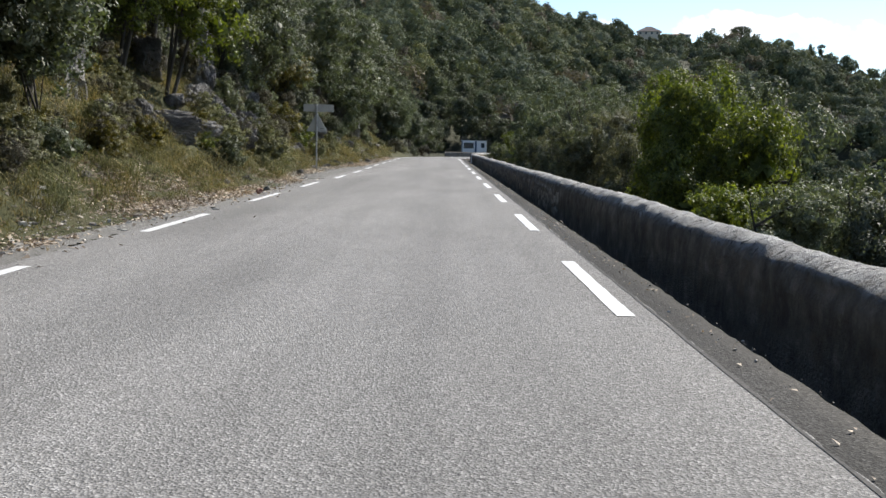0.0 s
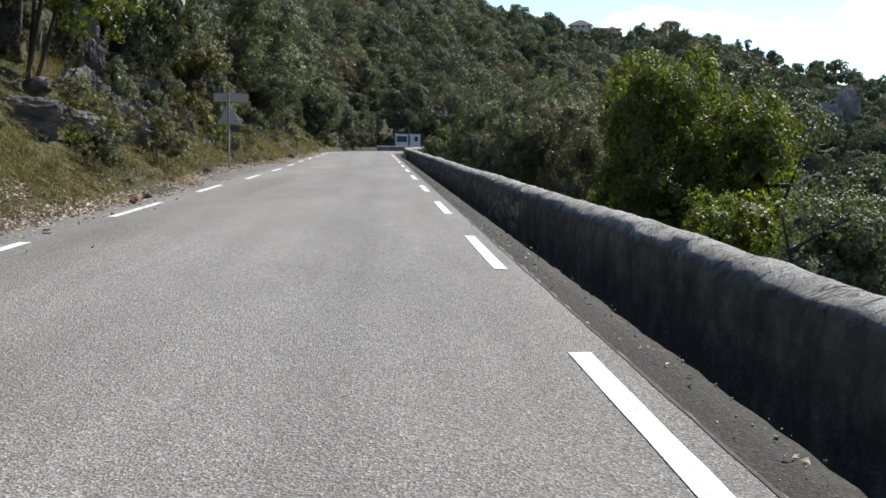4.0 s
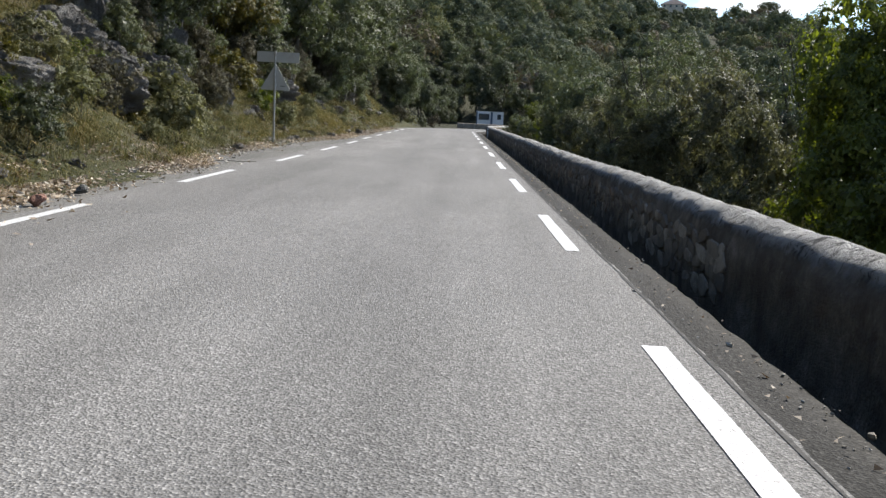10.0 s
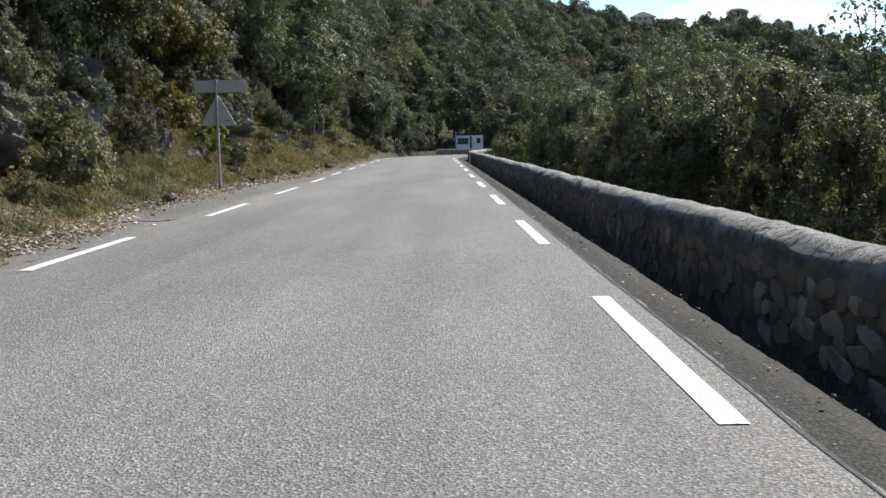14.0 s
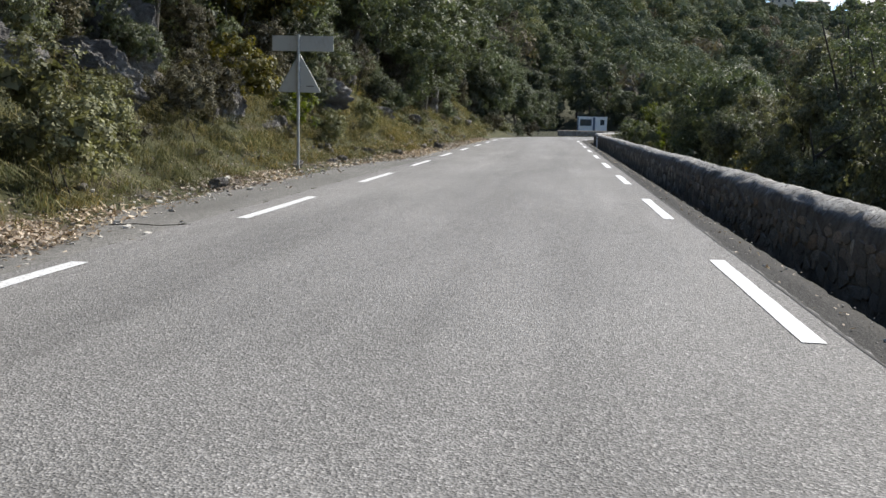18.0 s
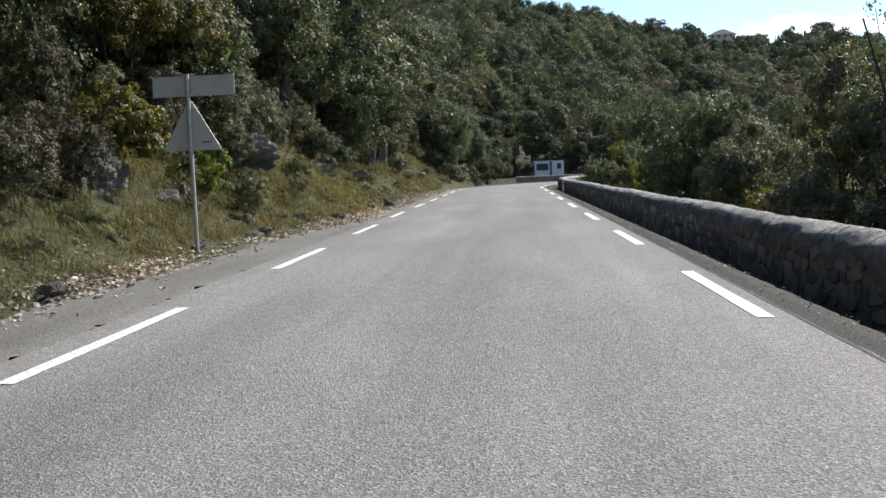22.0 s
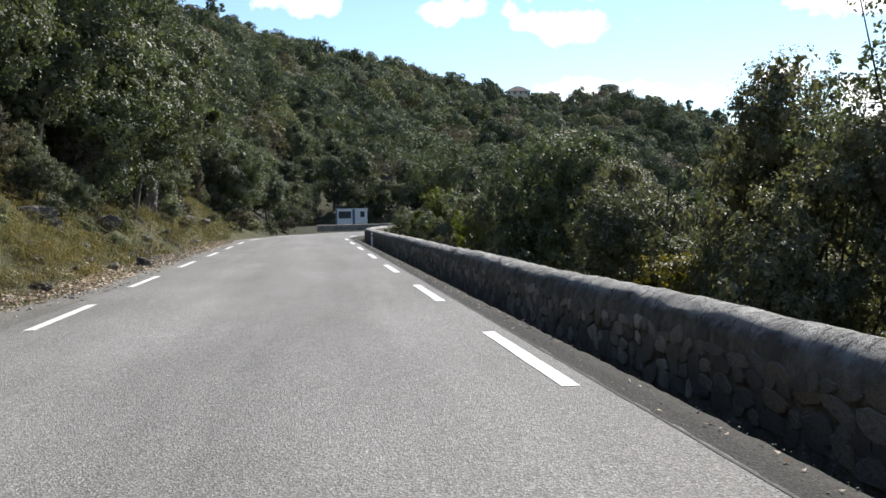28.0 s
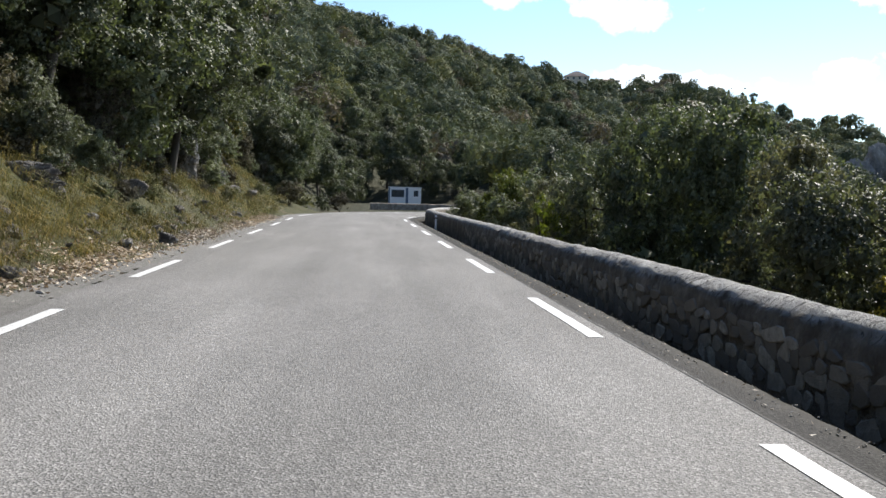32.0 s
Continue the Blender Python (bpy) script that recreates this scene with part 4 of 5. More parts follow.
def cliff_mesh(seed):
    """A fissured, ledged block of limestone, about 1 m across."""
    rng = np.random.default_rng(seed)
    bm = bmesh.new()
    bmesh.ops.create_icosphere(bm, subdivisions=5, radius=0.62)
    cuts = [(Vector((*rng.normal(0, 1, 2), rng.normal(0, 0.45))).normalized(), rng.uniform(0.28, 0.46)) for _ in range(11)]
    shift = Vector((seed * 3.7, seed, 0))
    for v in bm.verts:
        for n, off in cuts:
            over = v.co.dot(n) - off
            if over > 0:
                v.co -= n * over * 0.94
        q = v.co * 2.6 + shift
        crack = abs(noise.noise(Vector((q.x * 1.9, q.y * 1.9, q.z * 0.5))))
        fine = abs(noise.noise(Vector((q.x * 5.2, q.y * 5.2, q.z * 1.6))))
        shelf = noise.noise(Vector((q.x * 0.6, q.y * 0.6, q.z * 2.6)))
        push = 0.12 * noise.noise(q) + 0.3 * min(crack, 0.35) - 0.09 + 0.16 * min(fine, 0.3) + 0.05 * (1 if shelf > 0.05 else 0) + 0.025 * noise.noise(q * 7) + 0.014 * noise.noise(q * 15)
        v.co += v.co.normalized() * push
    me = bpy.data.meshes.new("rock")
    bm.to_mesh(me)
    bm.free()
    me.materials.append(M["limestone"])
    return me


CLIFFS = [cliff_mesh(20 + i) for i in range(5)]
boulders = [  # x, y, size across, along, high, sunk
    (-8.0, 18.4, 1.5, 2.0, 3.4, 0.3), (-9.0, 16.0, 2.4, 3.2, 4.6, 0.3), (-8.8, 12.8, 2.2, 3.0, 4.2, 0.3), (-7.1, 22.6, 0.7, 1.9, 0.7, 0.4), (-7.2, 24.6, 0.7, 2.0, 0.75, 0.4), (-7.3, 21.2, 0.6, 1.2, 0.7, 0.4),
    (-7.8, 27.3, 0.7, 1.5, 0.8, 0.45), (-7.5, 29.4, 0.9, 1.8, 1.0, 0.42), (-9.3, 33.0, 1.3, 1.7, 3.6, 0.25), (-8.6, 30.4, 0.8, 2.2, 1.3, 0.45), (-8.2, 28.6, 0.7, 1.6, 0.9, 0.45), (-8.8, 26.0, 0.8, 2.0, 1.3, 0.45), (-8.1, 34.8, 0.8, 1.9, 1.0, 0.45), (-8.7, 36.8, 1.0, 2.0, 2.0, 0.4),
    (-8.3, 32.4, 0.9, 1.5, 1.0, 0.4), (-7.9, 39.9, 0.9, 2.2, 0.9, 0.4), (-7.3, 42.2, 0.6, 1.0, 0.5, 0.4), (-8.0, 47.0, 0.9, 2.0, 0.9, 0.4), (-7.3, 53.9, 0.6, 1.6, 0.45, 0.45),
    (-10.2, 61.5, 1.5, 2.2, 4.6, 0.25), (-8.1, 61.0, 0.7, 2.0, 0.6, 0.4), (-7.9, 69.8, 1.0, 1.3, 1.9, 0.35), (-8.3, 71.2, 1.2, 1.4, 2.3, 0.35), (-8.1, 72.8, 1.0, 1.4, 1.8, 0.35), (-8.3, 75.4, 1.5, 2.6, 2.4, 0.4)]
for i, (x, y, a, b, c, sunk) in enumerate(boulders):
    z = float(ground_z(x, y))
    thing("rock_outcrop", CLIFFS[i % 5], "grey weathered limestone outcrop standing from the bank", "rock", "outcrops on the bank",
          at=pose(x, y, z + c * (0.5 - sunk), 0, 0, 37 * i) @ Matrix.Diagonal((a, b, c, 1)))
for i in range(104):
    y = float(rng.uniform(6, 88)) if i < 64 else float(rng.uniform(34, 76))
    u = float(rng.choice([0.8, 1.4, 1.9, 2.6, 3.2])) + float(rng.uniform(-0.3, 0.3)) if i < 64 else float(rng.uniform(0.1, 1.1))
    x = middle(y) - float(bank_foot(y)) - u
    sc = float(rng.uniform(0.14, 0.36)) if u < 1.4 else float(rng.uniform(0.25, 0.7))
    thing("rock", ROCKS[i % 6], "pale grey limestone rock half buried in the bank", "rock", "rocks on the bank",
          at=pose(x, y, float(ground_z(x, y)) + sc * 0.08, float(rng.uniform(-20, 20)), float(rng.uniform(-20, 20)), float(rng.uniform(0, 360))) @ Matrix.Diagonal((sc, sc * float(rng.uniform(0.9, 1.6)), sc * float(rng.uniform(0.6, 0.9)), 1)))

SHRUBS = {
    "green": [tree_data(80 + i, 1.0, 0.75, 0.0, 5200, 0.02, 14, "sage", 0.1, 0.6, 3, 0.014, 3) for i in range(2)],
    "fresh": [tree_data(84, 1.0, 0.7, 0.0, 4600, 0.024, 12, "bright", 0.1, 0.6, 3, 0.014, 3)],
    "gold": [tree_data(85, 1.0, 0.7, 0.0, 4600, 0.021, 12, "yellow", 0.1, 0.6, 3, 0.014, 3)],
    "dry": [tree_data(86 + i, 1.0, 0.7, 0.0, 5200, 0.017, 14, "dry", 0.15, 0.7, 3, 0.014, 3) for i in range(2)],
    "dark": [tree_data(88, 1.0, 0.75, 0.0, 5200, 0.02, 14, "holm", 0.1, 0.5, 3, 0.014, 3)],
}
SLAB = {"green": "grey-green leafy shrub on the grassy bank", "fresh": "fresh green shrub with broad leaves on the bank", "gold": "yellowing shrub on the bank",
        "dry": "dry brown heathy shrub on the bank", "dark": "dark evergreen shrub on the rocky bank"}
placed = [("green", -6.35, 30.6, 1.5), ("green", -6.6, 32.2, 1.2), ("dark", -5.75, 23.3, 0.85), ("fresh", -7.35, 43.6, 1.25), ("green", -6.7, 44.8, 0.9), ("gold", -6.2, 18.5, 0.9),
          ("gold", -6.0, 16.0, 0.8), ("dry", -7.2, 36.5, 1.3), ("dry", -7.6, 38.5, 1.4), ("green", -6.3, 26.0, 1.0), ("gold", -7.9, 40.8, 1.7), ("dry", -6.9, 28.4, 1.1), ("dark", -5.9, 13.6, 0.8)]
for i, (kind, x, y, sc) in enumerate(placed):
    plant("shrub", SHRUBS[kind][i % len(SHRUBS[kind])], x, y, sc, 50 * i, SLAB[kind], "shrub", "shrubs on the bank")
for i in range(84):
    y = float(rng.uniform(6, 92)) if i < 50 else float(rng.uniform(36, 84))
    u = float(rng.uniform(0.9, 4.2))
    x = middle(min(y, BEND)) - float(bank_foot(y)) - u
    kind = ("dry", "green", "dry", "green", "gold", "dry", "green", "dark")[i % 8]
    sc = float(rng.uniform(0.35, 0.7)) * (0.7 + 0.22 * u)
    plant("shrub", SHRUBS[kind][i % len(SHRUBS[kind])], x, y, sc, float(rng.uniform(0, 360)), SLAB[kind], "shrub", "shrubs on the bank")
for i in range(34):
    y = 9 + 0.75 * i + float(rng.uniform(-0.4, 0.4))
    x = middle(y) - float(bank_foot(y)) - float(rng.uniform(1.0, 4.2))
    kind = ("gold", "dry", "green", "dry", "green", "dry", "fresh")[i % 7]
    plant("shrub", SHRUBS[kind][0], x, y, float(rng.uniform(0.45, 0.85)), float(rng.uniform(0, 360)), SLAB[kind], "shrub", "shrubs on the bank")
# low brush at the end of the straight and under the trees of the bend
for i in range(16):
    a = i / 15
    x, y = (float(v) for v in road_point(88 + 34 * a, -4.8 - float(rng.uniform(0, 1.2))))
    if x > -2.6:
        continue
    plant("shrub", SHRUBS[("dry", "green", "dark")[i % 3]][0], x, y, float(rng.uniform(0.9, 1.5)), 40 * i, "brush at the foot of the wood by the bend", "shrub", "brush round the bend")


def grass():
    """Drooping tussocks and short tufts over the bank."""
    rng = np.random.default_rng(5)
    sets = []
    for n, per, lo, hi, wide, tight, cut in ((5200, 38, 0.2, 0.46, 0.0058, 0.1, -0.5), (12500, 14, 0.08, 0.26, 0.0062, 0.16, -1.0)):
        y = 3 + 93 * rng.random(n) ** 1.12
        u = rng.beta(1.3, 1.5, n) * 5.6 + 0.35
        x = middle(np.minimum(y, BEND)) - bank_foot(y) - u
        ok = fbm(x * 0.6, y * 0.6, 3, 60) > cut
        x, y = x[ok], y[ok]
        z = ground_z(x, y)
        idx = np.repeat(np.arange(len(x)), np.where(y < 55, per, per // 2))
        m = len(idx)
        a = rng.uniform(0, 2 * math.pi, m)
        tall = (lo + (hi - lo) * rng.random(len(x)) ** 1.5)[idx] * rng.uniform(0.6, 1.2, m)
        foot = np.stack([x[idx] + rng.normal(0, tight, m), y[idx] + rng.normal(0, tight, m), z[idx] - 0.03], 1)
        out = np.stack([np.cos(a) + 0.2, np.sin(a), 0 * a], 1)
        side = np.stack([-np.sin(a), np.cos(a), 0 * a], 1) * wide * np.where(y[idx] < 55, 1, 1.7)[:, None]
        lean = rng.uniform(0.4, 1.5, m)[:, None]
        mid = foot + out * tall[:, None] * lean * 0.35 + np.array([0, 0, 1]) * tall[:, None] * 0.65
        tip = foot + out * tall[:, None] * lean * 1.0 + np.array([0, 0, 1]) * tall[:, None] * (0.95 - 0.6 * lean)
        v = np.stack([foot, mid + side, mid - side, tip], 1).reshape(-1, 3)
        b = np.arange(m)[:, None] * 4
        sets.append((v, np.concatenate([b + [0, 1, 2], b + [2, 1, 3]], 1).reshape(-1, 3)))
    v, f = joined(sets)
    thing("grass", mesh_np("grass", v, f, [M["grass"]]), "dry yellow and green grass tussocks on the roadside bank", "grass", kind="stuff")


grass()


def litter():
    """Fallen leaves along the foot of the bank and in the gutter, and grit stones."""
    rng = np.random.default_rng(8)
    n = 66000
    y = np.where(rng.random(n) < 0.68, rng.uniform(3, 29, n), rng.uniform(29, 80, n))
    u = rng.normal(np.where(y < 27, 0.35, 0.25), np.where(y < 27, 0.5, 0.3), n)
    x = middle(y) - bank_foot(y) - u
    keep = rng.uniform(0, 1, n) < np.clip(0.75 + 0.7 * fbm(x * 0.5, y * 0.25, 3, 70), 0.06, 1) * np.where(u < -0.3, 0.3, 1)
    x, y = x[keep], y[keep]
    c = np.stack([x, y, np.maximum(ground_z(x, y), -0.02) + 0.012 + 0.02 * rng.random(len(x))], 1)
    v1, f1 = leaves(rng, c, np.tile([0, 0, 1.0], (len(c), 1)), 0.042, 0.45)
    n = 380
    y = rng.uniform(2, 60, n)
    d = 3.03 - np.abs(rng.normal(0, 0.12, n))
    x = middle(y) + d
    c = np.stack([x, y, 0.002 + 0.01 * rng.random(n)], 1)
    v2, f2 = leaves(rng, c, np.tile([0, 0, 1.0], (n, 1)), 0.02, 0.4)
    v, f = joined([(v1, f1), (v2, f2)])
    thing("leaf_litter", mesh_np("leaf_litter", v, f, [M["litter"]]), "dry brown fallen leaves along the verge and gutter", "leaf litter", kind="stuff")
    ico = rock_mesh(44, 7, 0.1, 1)
    bv = np.array([p.co[:] for p in ico.vertices])
    bf = np.array([p.vertices[:] for p in ico.polygons])
    n = 5600
    y = np.where(rng.random(n) < 0.4, rng.uniform(4, 34, n), rng.uniform(34, 80, n))
    right = rng.random(n) < 0.32
    d = np.where(right, 3.12 - np.abs(rng.normal(0, 0.15, n)), -bank_foot(y) - rng.normal(0.15, 0.38, n))
    x = middle(y) + d
    z = np.where(d > 0, -0.006, np.maximum(ground_z(x, y), -0.02))
    sc = rng.gamma(1.6, 0.014, n) + 0.012
    sc = np.where(d > 0, sc * 0.28, sc)
    turn = rng.uniform(0, 6.28, n)
    R = np.zeros((n, 3, 3))
    R[:, 0, 0], R[:, 0, 1], R[:, 1, 0], R[:, 1, 1], R[:, 2, 2] = np.cos(turn), -np.sin(turn), np.sin(turn), np.cos(turn), 0.7
    V = np.einsum("nij,vj->nvi", R, bv) * sc[:, None, None] + np.stack([x, y, z + 0.2 * sc], 1)[:, None]
    F = bf[None] + (np.arange(n) * len(bv))[:, None, None]
    thing("grit", mesh_np("grit", V.reshape(-1, 3), F.reshape(-1, 3), [M["grit"]]), "loose pale grit and small stones on the verge", "gravel", kind="stuff")


litter()
for x, y, sc, mat, label in ((-4.36, 20.5, 0.17, "red_stone", "reddish brown loose stone on the shoulder"), (-4.48, 21.85, 0.15, "grey_stone", "dark grey loose stone on the shoulder")):
    me = rock_mesh(int(y), 9, 0.12, 2)
    me.materials.clear()
    me.materials.append(M[mat])
    thing("loose_stone", me, label, "stone", at=pose(x, y, 0.05, 10, 5, 40) @ Matrix.Diagonal((sc, sc * 1.2, sc * 0.85, 1)))
# a dead branch on the shoulder
bv, bf = tube([(0, 0, 0.02), (0.25, 0.05, 0.03), (0.5, 0.03, 0.02), (0.8, 0.12, 0.03)], [0.007, 0.006, 0.005, 0.002], 6)
thing("fallen_branch", mesh_np("fallen_branch", bv, bf, [M["bark"]], True), "thin dry branch lying on the shoulder", "branch", at=pose(-5.0, 29.5, -0.01, 0, 0, 10))


# ---- the road sign, seen from behind ----
def road_sign(x, y):
    z = float(ground_z(x, y))
    root = thing("road_sign", None, "back of a triangular road sign on a grey steel post", "road sign", at=pose(x, y, z, 0, 0, 1))
    H = 2.81 - z
    v, f = tube([(0, 0, -0.3), (0, 0, H * 0.5), (0, 0, H)], [0.033] * 3, 12)
    part("post", mesh_np("post", v, f, [M["steel"]], True), None, root)
    part("cap", box((0.07, 0.07, 0.012), (0, 0, H), 0.003), M["steel"], root)
    plate = box((1.29, 0.022, 0.31), (0.08, 0.055, H - 0.155 - 0.02), 0.006)
    part("plate", plate, M["sign"], root, "grey back of a rectangular plate")
    rim = box((1.29, 0.035, 0.022), (0.08, 0.055, H - 0.03), 0.004)
    part("plate_rim", rim, M["sign"], root)
    bm = bmesh.new()
    side, zt = 0.93, H - 0.36
    pts = [(-side / 2, zt - side * 0.866), (side / 2, zt - side * 0.866), (0, zt)]
    out = []
    for i in range(3):                                  # rounded corners
        p, a, b = Vector(pts[i]), Vector(pts[i - 1]), Vector(pts[(i + 1) % 3])
        for q in (0, 0.25, 0.5, 0.75, 1):
            e1, e2 = p + (a - p).normalized() * 0.05, p + (b - p).normalized() * 0.05
            out.append(e1.lerp(p, q * 0.75).lerp(p.lerp(e2, 0.25 + 0.75 * q), q))
    vs = [bm.verts.new((0.01 + p.x, 0.045, p.y)) for p in out]
    face = bm.faces.new(vs)
    ext = bmesh.ops.extrude_face_region(bm, geom=[face])
    bmesh.ops.translate(bm, verts=[e for e in ext["geom"] if isinstance(e, bmesh.types.BMVert)], vec=(0, 0.025, 0))
    bmesh.ops.recalc_face_normals(bm, faces=bm.faces[:])
    part("triangle", bm, M["sign"], root, "grey back of a triangular warning plate")
    for zz in (H - 0.12, H - 0.24, zt - 0.3, zt - 0.66):
        part("bracket", box((0.11, 0.055, 0.03), (0, 0.018, zz), 0.006), M["steel"], root)
    part("label_bar", box((0.16, 0.004, 0.022), (0.24, 0.030 + 0.013, zt - 0.68), 0.001), M["grey_stone"], root, "small dark maker's label bar")
    return root


road_sign(-5.98, 39.4)


# ---- the site cabin beyond the bend ----
def cabin(x, y):
    root = thing("site_cabin", None, "small white prefabricated site cabin with a window and a door", "cabin", at=pose(x, y, 0, 0, 0, 0))
    W, D, H, b = 4.4, 2.4, 2.25, -0.2
    part("body", box((W, D, H), (0, D / 2, b + H / 2), 0.03), M["cabin"], root)
    part("roof", box((W + 0.14, D + 0.14, 0.09), (0, D / 2, b + H + 0.045), 0.02), M["cabin"], root)
    part("corner_post", box((0.35, 0.06, H - 0.04), (0.28, -0.032, b + H / 2), 0.01), M["blue"], root, "dark blue panel joint")
    part("corner_post", box((0.16, 0.06, H - 0.04), (-W / 2 + 0.09, -0.032, b + H / 2), 0.01), M["blue"], root, "dark blue corner post")
    win = part("window", box((1.75, 0.05, 1.0), (-0.95, -0.03, b + 1.45), 0.01), M["blue"], root, "dark framed window")
    part("pane", box((1.6, 0.02, 0.86), (-0.95, -0.066, b + 1.45)), M["glass"], win)
    door = part("door", box((0.95, 0.05, 1.98), (1.45, -0.03, b + 1.02), 0.01), M["cabin"], root)
    part("pane", box((0.6, 0.02, 0.8), (1.5, -0.066, b + 1.5)), M["glass"], door)
    part("handle", box((0.12, 0.05, 0.03), (1.1, -0.08, b + 1.05), 0.008), M["steel"], door)
    return root


cabin(2.87, 162)


# the low parapet on the outer side of the bend
def low_wall():
    s = np.linspace(0, 1, 60)
    x, y = -1.6 + 10.5 * s, 114.6 + 1.8 * np.sin(s * 2.2) + 2.5 * s
    prof = np.array([(0, -0.3), (0, 0.28), (0.06, 0.36), (0.2, 0.39), (0.34, 0.36), (0.4, 0.28), (0.4, -0.3)])
    V = np.stack([np.broadcast_to(x[:, None], (60, 7)), y[:, None] + prof[None, :, 0], np.broadcast_to(prof[None, :, 1], (60, 7)) + 0.02 * fbm(x * 1.5, x * 0, 3, 3)[:, None]], -1)
    a, b = np.meshgrid(np.arange(59), np.arange(6), indexing="ij")
    f = np.stack([a * 7 + b, (a + 1) * 7 + b, (a + 1) * 7 + b + 1, a * 7 + b + 1], -1).reshape(-1, 4)
    thing("wall_low_parapet", mesh_np("wall_low_parapet", V.reshape(-1, 3), f, [M["parapet"]], True), "low pale parapet round the outside of the bend", "parapet", kind="structure")


low_wall()

# a small white marker post against the parapet
mx, my = (float(v) for v in road_point(73.4, 3.42))
marker = thing("marker_post", None, "small white marker post against the parapet", "marker post", at=pose(mx, my, -0.2))
part("post", box((0.09, 0.07, 0.62), (0, 0, 0.31), 0.015), M["cabin"], marker)
part("band", box((0.094, 0.074, 0.08), (0, 0, 0.5), 0.01), M["grey_stone"], marker, "dark band")


# ---- the houses and trees on the ridge ----
def ridge_place(az, extra=0.0):
    r = np.interp(az, RIDGE[:, 0], RIDGE[:, 2]) + extra
    a = math.radians(az)
    x, y = -0.8 + r * math.sin(a), EYE_Y + r * math.cos(a)
    return x, y, float(ground_z(x, y))


def villa(az, width, height, roof, label):
    x, y, z = ridge_place(az, -5)
    z += 3.0 if roof > 2 else 1.9
    root = thing("villa", None, label, "house", "houses on the ridge", at=pose(x, y, z, 0, 0, -az))
    part("wall", box((width, 8, height + 6), (0, 0, height / 2 - 3), 0.05), M["render"], root)
    bm = bmesh.new()
    bmesh.ops.create_cone(bm, cap_ends=True, segments=4, radius1=0.5 * math.sqrt(2), radius2=0.12, depth=1)
    bmesh.ops.rotate(bm, verts=bm.verts, cent=(0, 0, 0), matrix=Matrix.Rotation(radians(45), 3, "Z"))
    bmesh.ops.scale(bm, vec=(width + 1.6, 9.6, roof), verts=bm.verts)
    bmesh.ops.translate(bm, verts=bm.verts, vec=(0, 0, height + roof / 2))
    part("roof", bm, M["tile"], root, "hipped clay tile roof")
    for i in range(max(2, int(width // 3))):
        w = part("window", box((1.1, 0.12, 1.3), (-width / 2 + (i + 0.5) * width / max(2, int(width // 3)), -4.05, height * 0.55), 0.02), M["glass"], root)
        part("sill", box((1.3, 0.2, 0.1), (-width / 2 + (i + 0.5) * width / max(2, int(width // 3)), -4.1, height * 0.55 - 0.72), 0.01), M["render"], w)
    return root


villa(12.0, 13, 2.0, 3.2, "pale villa with a hipped tile roof on the ridge")
villa(13.8, 13, 2.0, 1.0, "long pale house with a low tile roof on the ridge")


def umbrella_pine(az, tall, spread):
    x, y, z = ridge_place(az, -4)
    root = thing("umbrella_pine", None, "dark umbrella pine with a flat crown on the ridge", "tree", "trees on the ridge", at=pose(x, y, z))
    v, f = tube([(0, 0, -1), (0.3, 0, tall * 0.4), (0, 0, tall * 0.85)], [0.5, 0.42, 0.25], 8)
    part("trunk", mesh_np("trunk", v, f, [M["bark"]], True), None, root)
    r = np.random.default_rng(3)
    n = 2600
    way = r.normal(0, 1, (n, 3))
    way /= np.linalg.norm(way, axis=1)[:, None]
    c = way * (spread, spread, tall * 0.3) * r.uniform(0.6, 1.0, (n, 1)) + (0, 0, tall * 0.8)
    v, f = leaves(r, c, way, 0.32, 0.5, 1.5)
    part("crown", mesh_np("crown", v, f, [M["wood_far"]]), None, root)


umbrella_pine(17.5, 9.6, 6.6)
ridge_data = [tree_data(120 + i, 8.0, w, 0.1, 5200, 0.13, 14, "wood_far", ragged=0.3, limbs=2, girth=0.02, tuft=18) for i, w in enumerate((0.8, 2.6, 2.2))]
for az, which, sc in ((15.1, 0, 0.75), (14.95, 0, 0.6), (22.2, 2, 1.25), (21.6, 1, 0.9), (19.8, 2, 1.0), (20.3, 1, 0.9), (-6.3, 1, 2.1), (8.5, 2, 1.3), (-8.2, 1, 1.0), (-0.7, 1, 1.3), (4.6, 2, 0.8), (24.2, 1, 0.8), (26.0, 1, 0.9), (3.0, 1, 0.7),
                      (5.6, 1, 0.8), (7.0, 1, 0.9), (16.6, 1, 0.8), (10.3, 1, 0.8)):
    x, y, z = ridge_place(az, -3)
    plant("cypress" if which == 0 else "tree", ridge_data[which], x, y, sc, az * 77 % 360, "dark narrow cypress on the ridge" if which == 0 else "dark tree standing out on the ridge line",
          "tree", "trees on the ridge", z=z)


# a pale rock face on the slope across the valley
for az, r, a, b, c, lift in ((27.6, 330, 10, 14, 13, 0.2), (28.6, 335, 9, 12, 17, 0.25), (29.6, 330, 8, 14, 10, 0.2), (26.7, 320, 7, 10, 7, 0.2)):
    x, y = -0.8 + r * math.sin(radians(az)), EYE_Y + r * math.cos(radians(az))
    thing("rock_outcrop", CLIFFS[int(az) % 5], "pale bare rock face on the far slope", "rock", "outcrops on the far slope", at=pose(x, y, float(ground_z(x, y)) + c * lift, 0, 0, az * 40) @ Matrix.Diagonal((a, b, c, 1)))

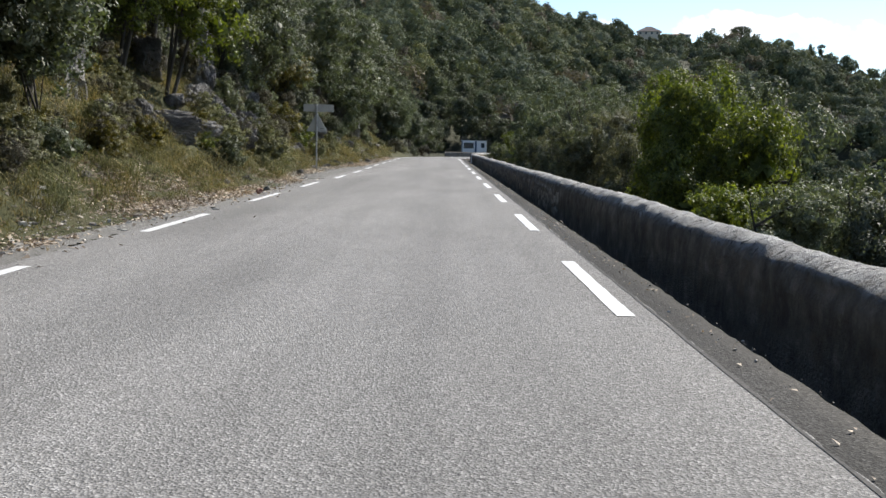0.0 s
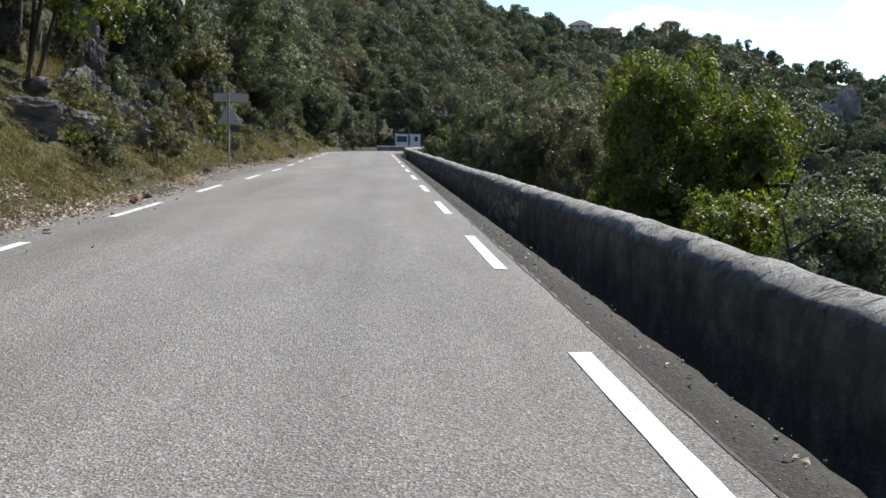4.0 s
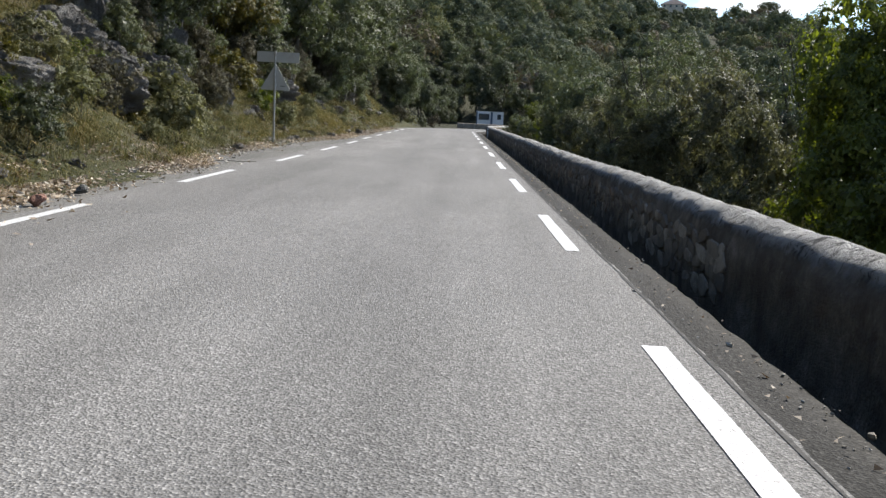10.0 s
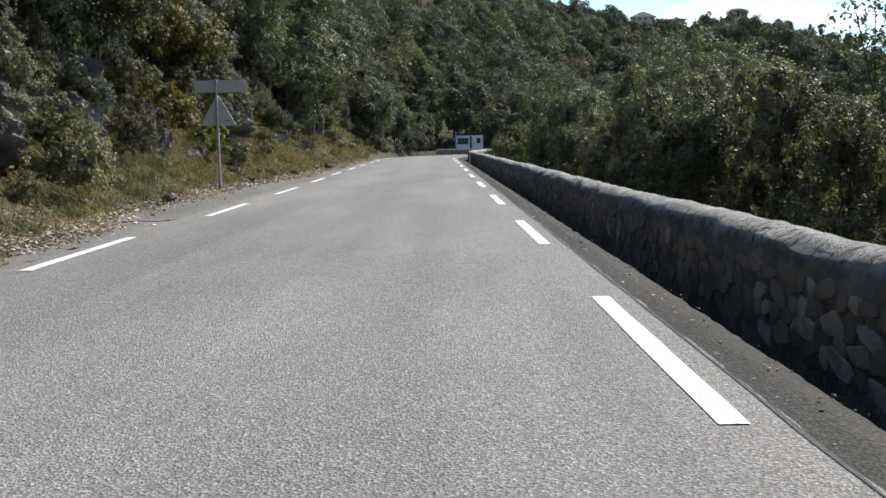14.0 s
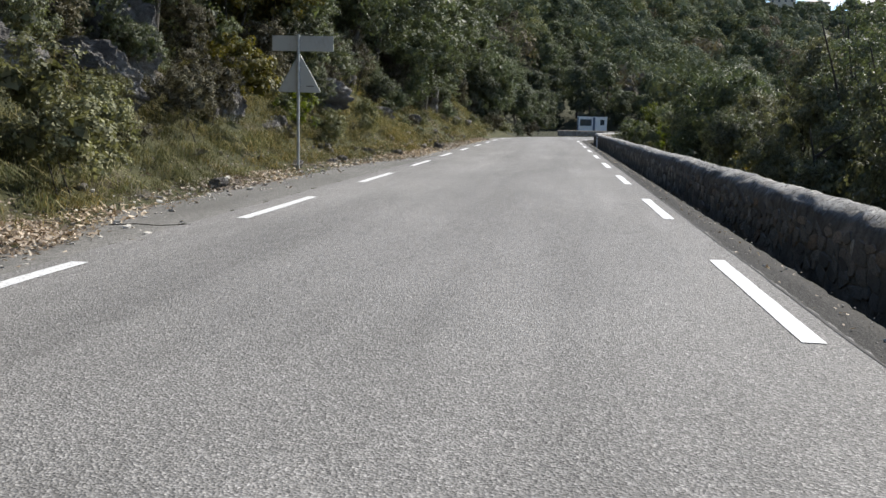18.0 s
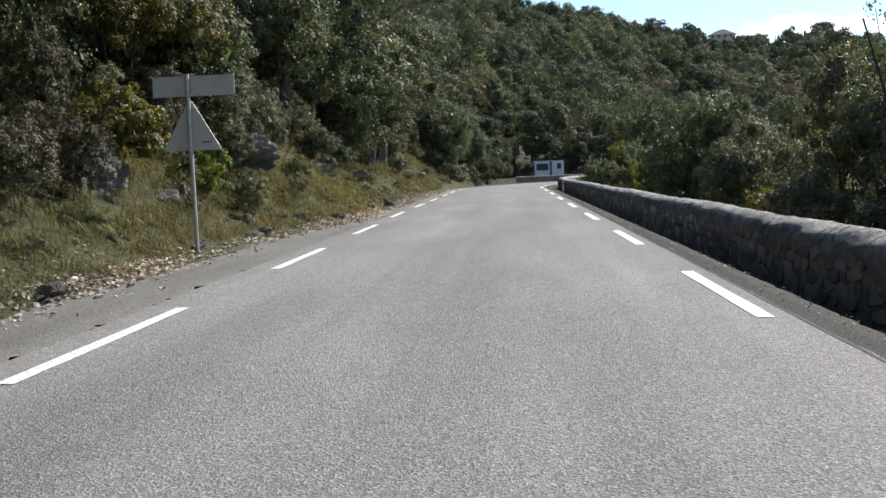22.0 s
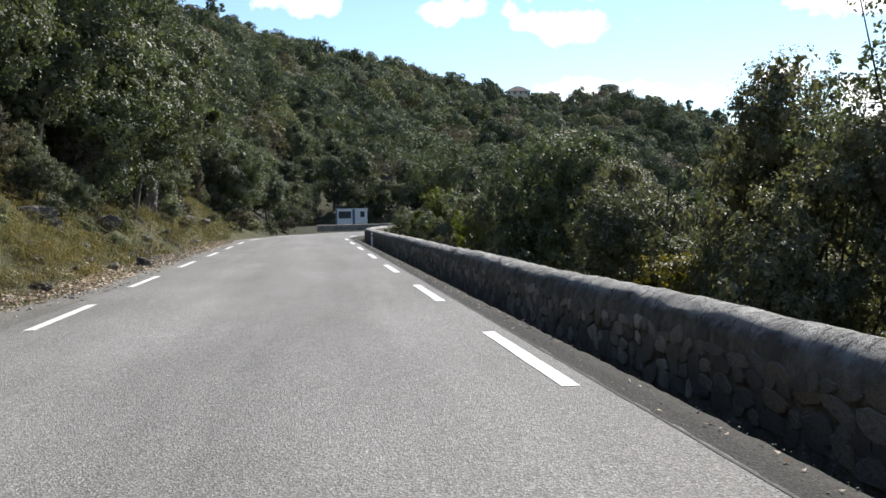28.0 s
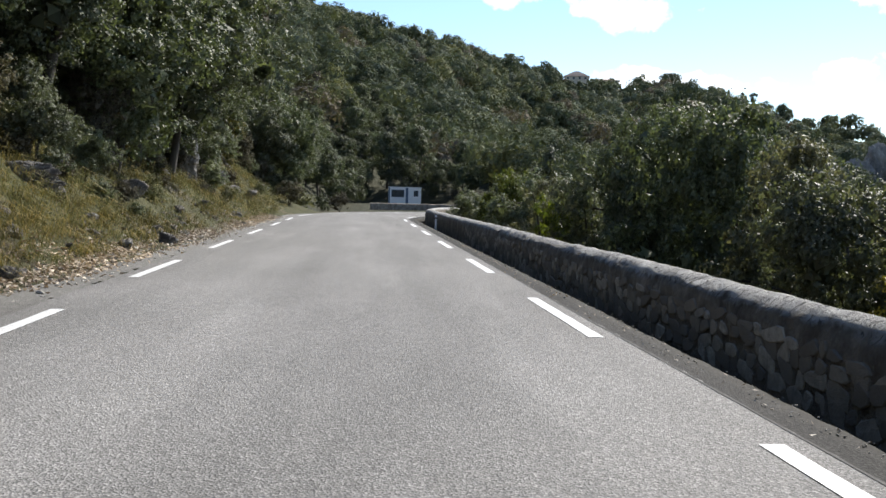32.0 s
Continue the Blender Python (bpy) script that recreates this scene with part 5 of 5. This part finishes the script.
# a dry-stone terrace wall high on the slope
def terrace_wall():
    t = np.linspace(2.4, 5.6, 40)
    r = np.interp(t, RIDGE[:, 0], RIDGE[:, 2]) - 44
    x, y = -0.8 + r * np.sin(np.radians(t)), EYE_Y + r * np.cos(np.radians(t))
    z = ground_z(x, y) + 0.4 * fbm(t * 3, t * 0, 3, 4)
    prof = ((-0.3, -1.5), (-0.25, 1.9), (0.35, 2.0), (0.4, -1.0))
    V = np.stack([np.stack([x, y + a, z + b], -1) for a, b in prof], 1)
    i, j = np.meshgrid(np.arange(39), np.arange(3), indexing="ij")
    f = np.stack([i * 4 + j, (i + 1) * 4 + j, (i + 1) * 4 + j + 1, i * 4 + j + 1], -1).reshape(-1, 4)
    thing("wall_terrace", mesh_np("wall_terrace", V.reshape(-1, 3), f, [M["limestone"]]), "pale dry-stone terrace wall high on the wooded slope", "wall", kind="structure")


terrace_wall()

# ---- stones in the face of the parapet ----
def stone_mesh(seed):
    """A roughly squared stone with worn corners, its face towards -x."""
    r = np.random.default_rng(seed)
    ring = []
    for cx, cy in ((0.5, 0.5), (-0.5, 0.5), (-0.5, -0.5), (0.5, -0.5)):
        jx, jy, cut = r.uniform(-0.22, 0.04) * cx * 2, r.uniform(-0.22, 0.04) * cy * 2, r.uniform(0.06, 0.26)
        px, py = cx + jx, cy + jy
        pair = [(px, py - cut * np.sign(cy)), (px - cut * np.sign(cx), py)]
        ring += pair if cx * cy > 0 else pair[::-1]
    ring = np.array(ring)
    n = len(ring)
    V = [(0.05, *p) for p in ring] + [(-0.008, *(p * 0.96)) for p in ring] + [(-0.02 + r.uniform(-0.006, 0.006), *(p * 0.82)) for p in ring] + [(-0.022, 0, 0)]
    F = []
    for k in range(2):
        for i in range(n):
            j = (i + 1) % n
            F += [(k * n + i, k * n + j, (k + 1) * n + j), (k * n + i, (k + 1) * n + j, (k + 1) * n + i)]
    F += [(2 * n + i, 2 * n + (i + 1) % n, 3 * n) for i in range(n)]
    return mesh_np("stone", np.array(V), np.array(F)[:, ::-1], [M["wall_stone"]], False)


STONES = [stone_mesh(200 + i) for i in range(9)]
rs = np.random.default_rng(77)


def stone_spots(first, last):
    """Uneven rubble: places along and up the face, sizes along and up."""
    for z0, h in ((-0.1, 0.15), (0.02, 0.15), (0.14, 0.14), (0.25, 0.11)):
        s = first + rs.uniform(0, 0.2)
        while s < last:
            w = rs.uniform(0.1, 0.34)
            yield s + w / 2, z0 + rs.uniform(-0.035, 0.035), w * rs.uniform(0.85, 1.1), h * rs.uniform(0.65, 1.2)
            s += w + rs.uniform(0.0, 0.03)


def stone_at(s, z, w, h):
    x, y = (float(v) for v in road_point(s, FRONT + rs.uniform(-0.004, 0.004)))
    return pose(x, y, z, float(rs.uniform(-24, 24)), 0, 0.9) @ Matrix.Diagonal((rs.uniform(0.3, 0.65), w * 1.12, h * 1.15, 1))


spots = list(stone_spots(18.0, 64))
chosen = [q for q in spots if 22 < q[0] < 39][:300]
for n, spot in enumerate(chosen):
    ob = new("stone", STONES[n % 9])
    ob.parent = wall_parapet
    ob.matrix_basis = stone_at(*spot)
more = []
for n, spot in enumerate(q for q in spots if q not in chosen):
    m = np.array(stone_at(*spot))
    me = STONES[n % 9]
    v = np.array([p.co[:] for p in me.vertices]) @ m[:3, :3].T + m[:3, 3]
    more.append((v, np.array([p.vertices[:] for p in me.polygons])))
v, f = joined(more)
k = Mat("far_wall_stone", 0.95, spec=0.08)
c = k.ramp(k.island(), (0.0, (0.136, 0.122, 0.104)), (0.5, (0.224, 0.2, 0.17)), (1.0, (0.416, 0.384, 0.328)))
c = k.mix(k.ramp(k.noise(9, 7, 0.7), (0.42, 0.0), (0.65, 0.7)), c, (0.16, 0.152, 0.136))
k.color(c).bump(k.noise(22, 7, 0.7), 0.02, 0.9)
far_stones = part("stones", mesh_np("stones", v, f, [k.m]), None, wall_parapet, "grey field stones set in mortar")
tagged(far_stones, kind="stuff")
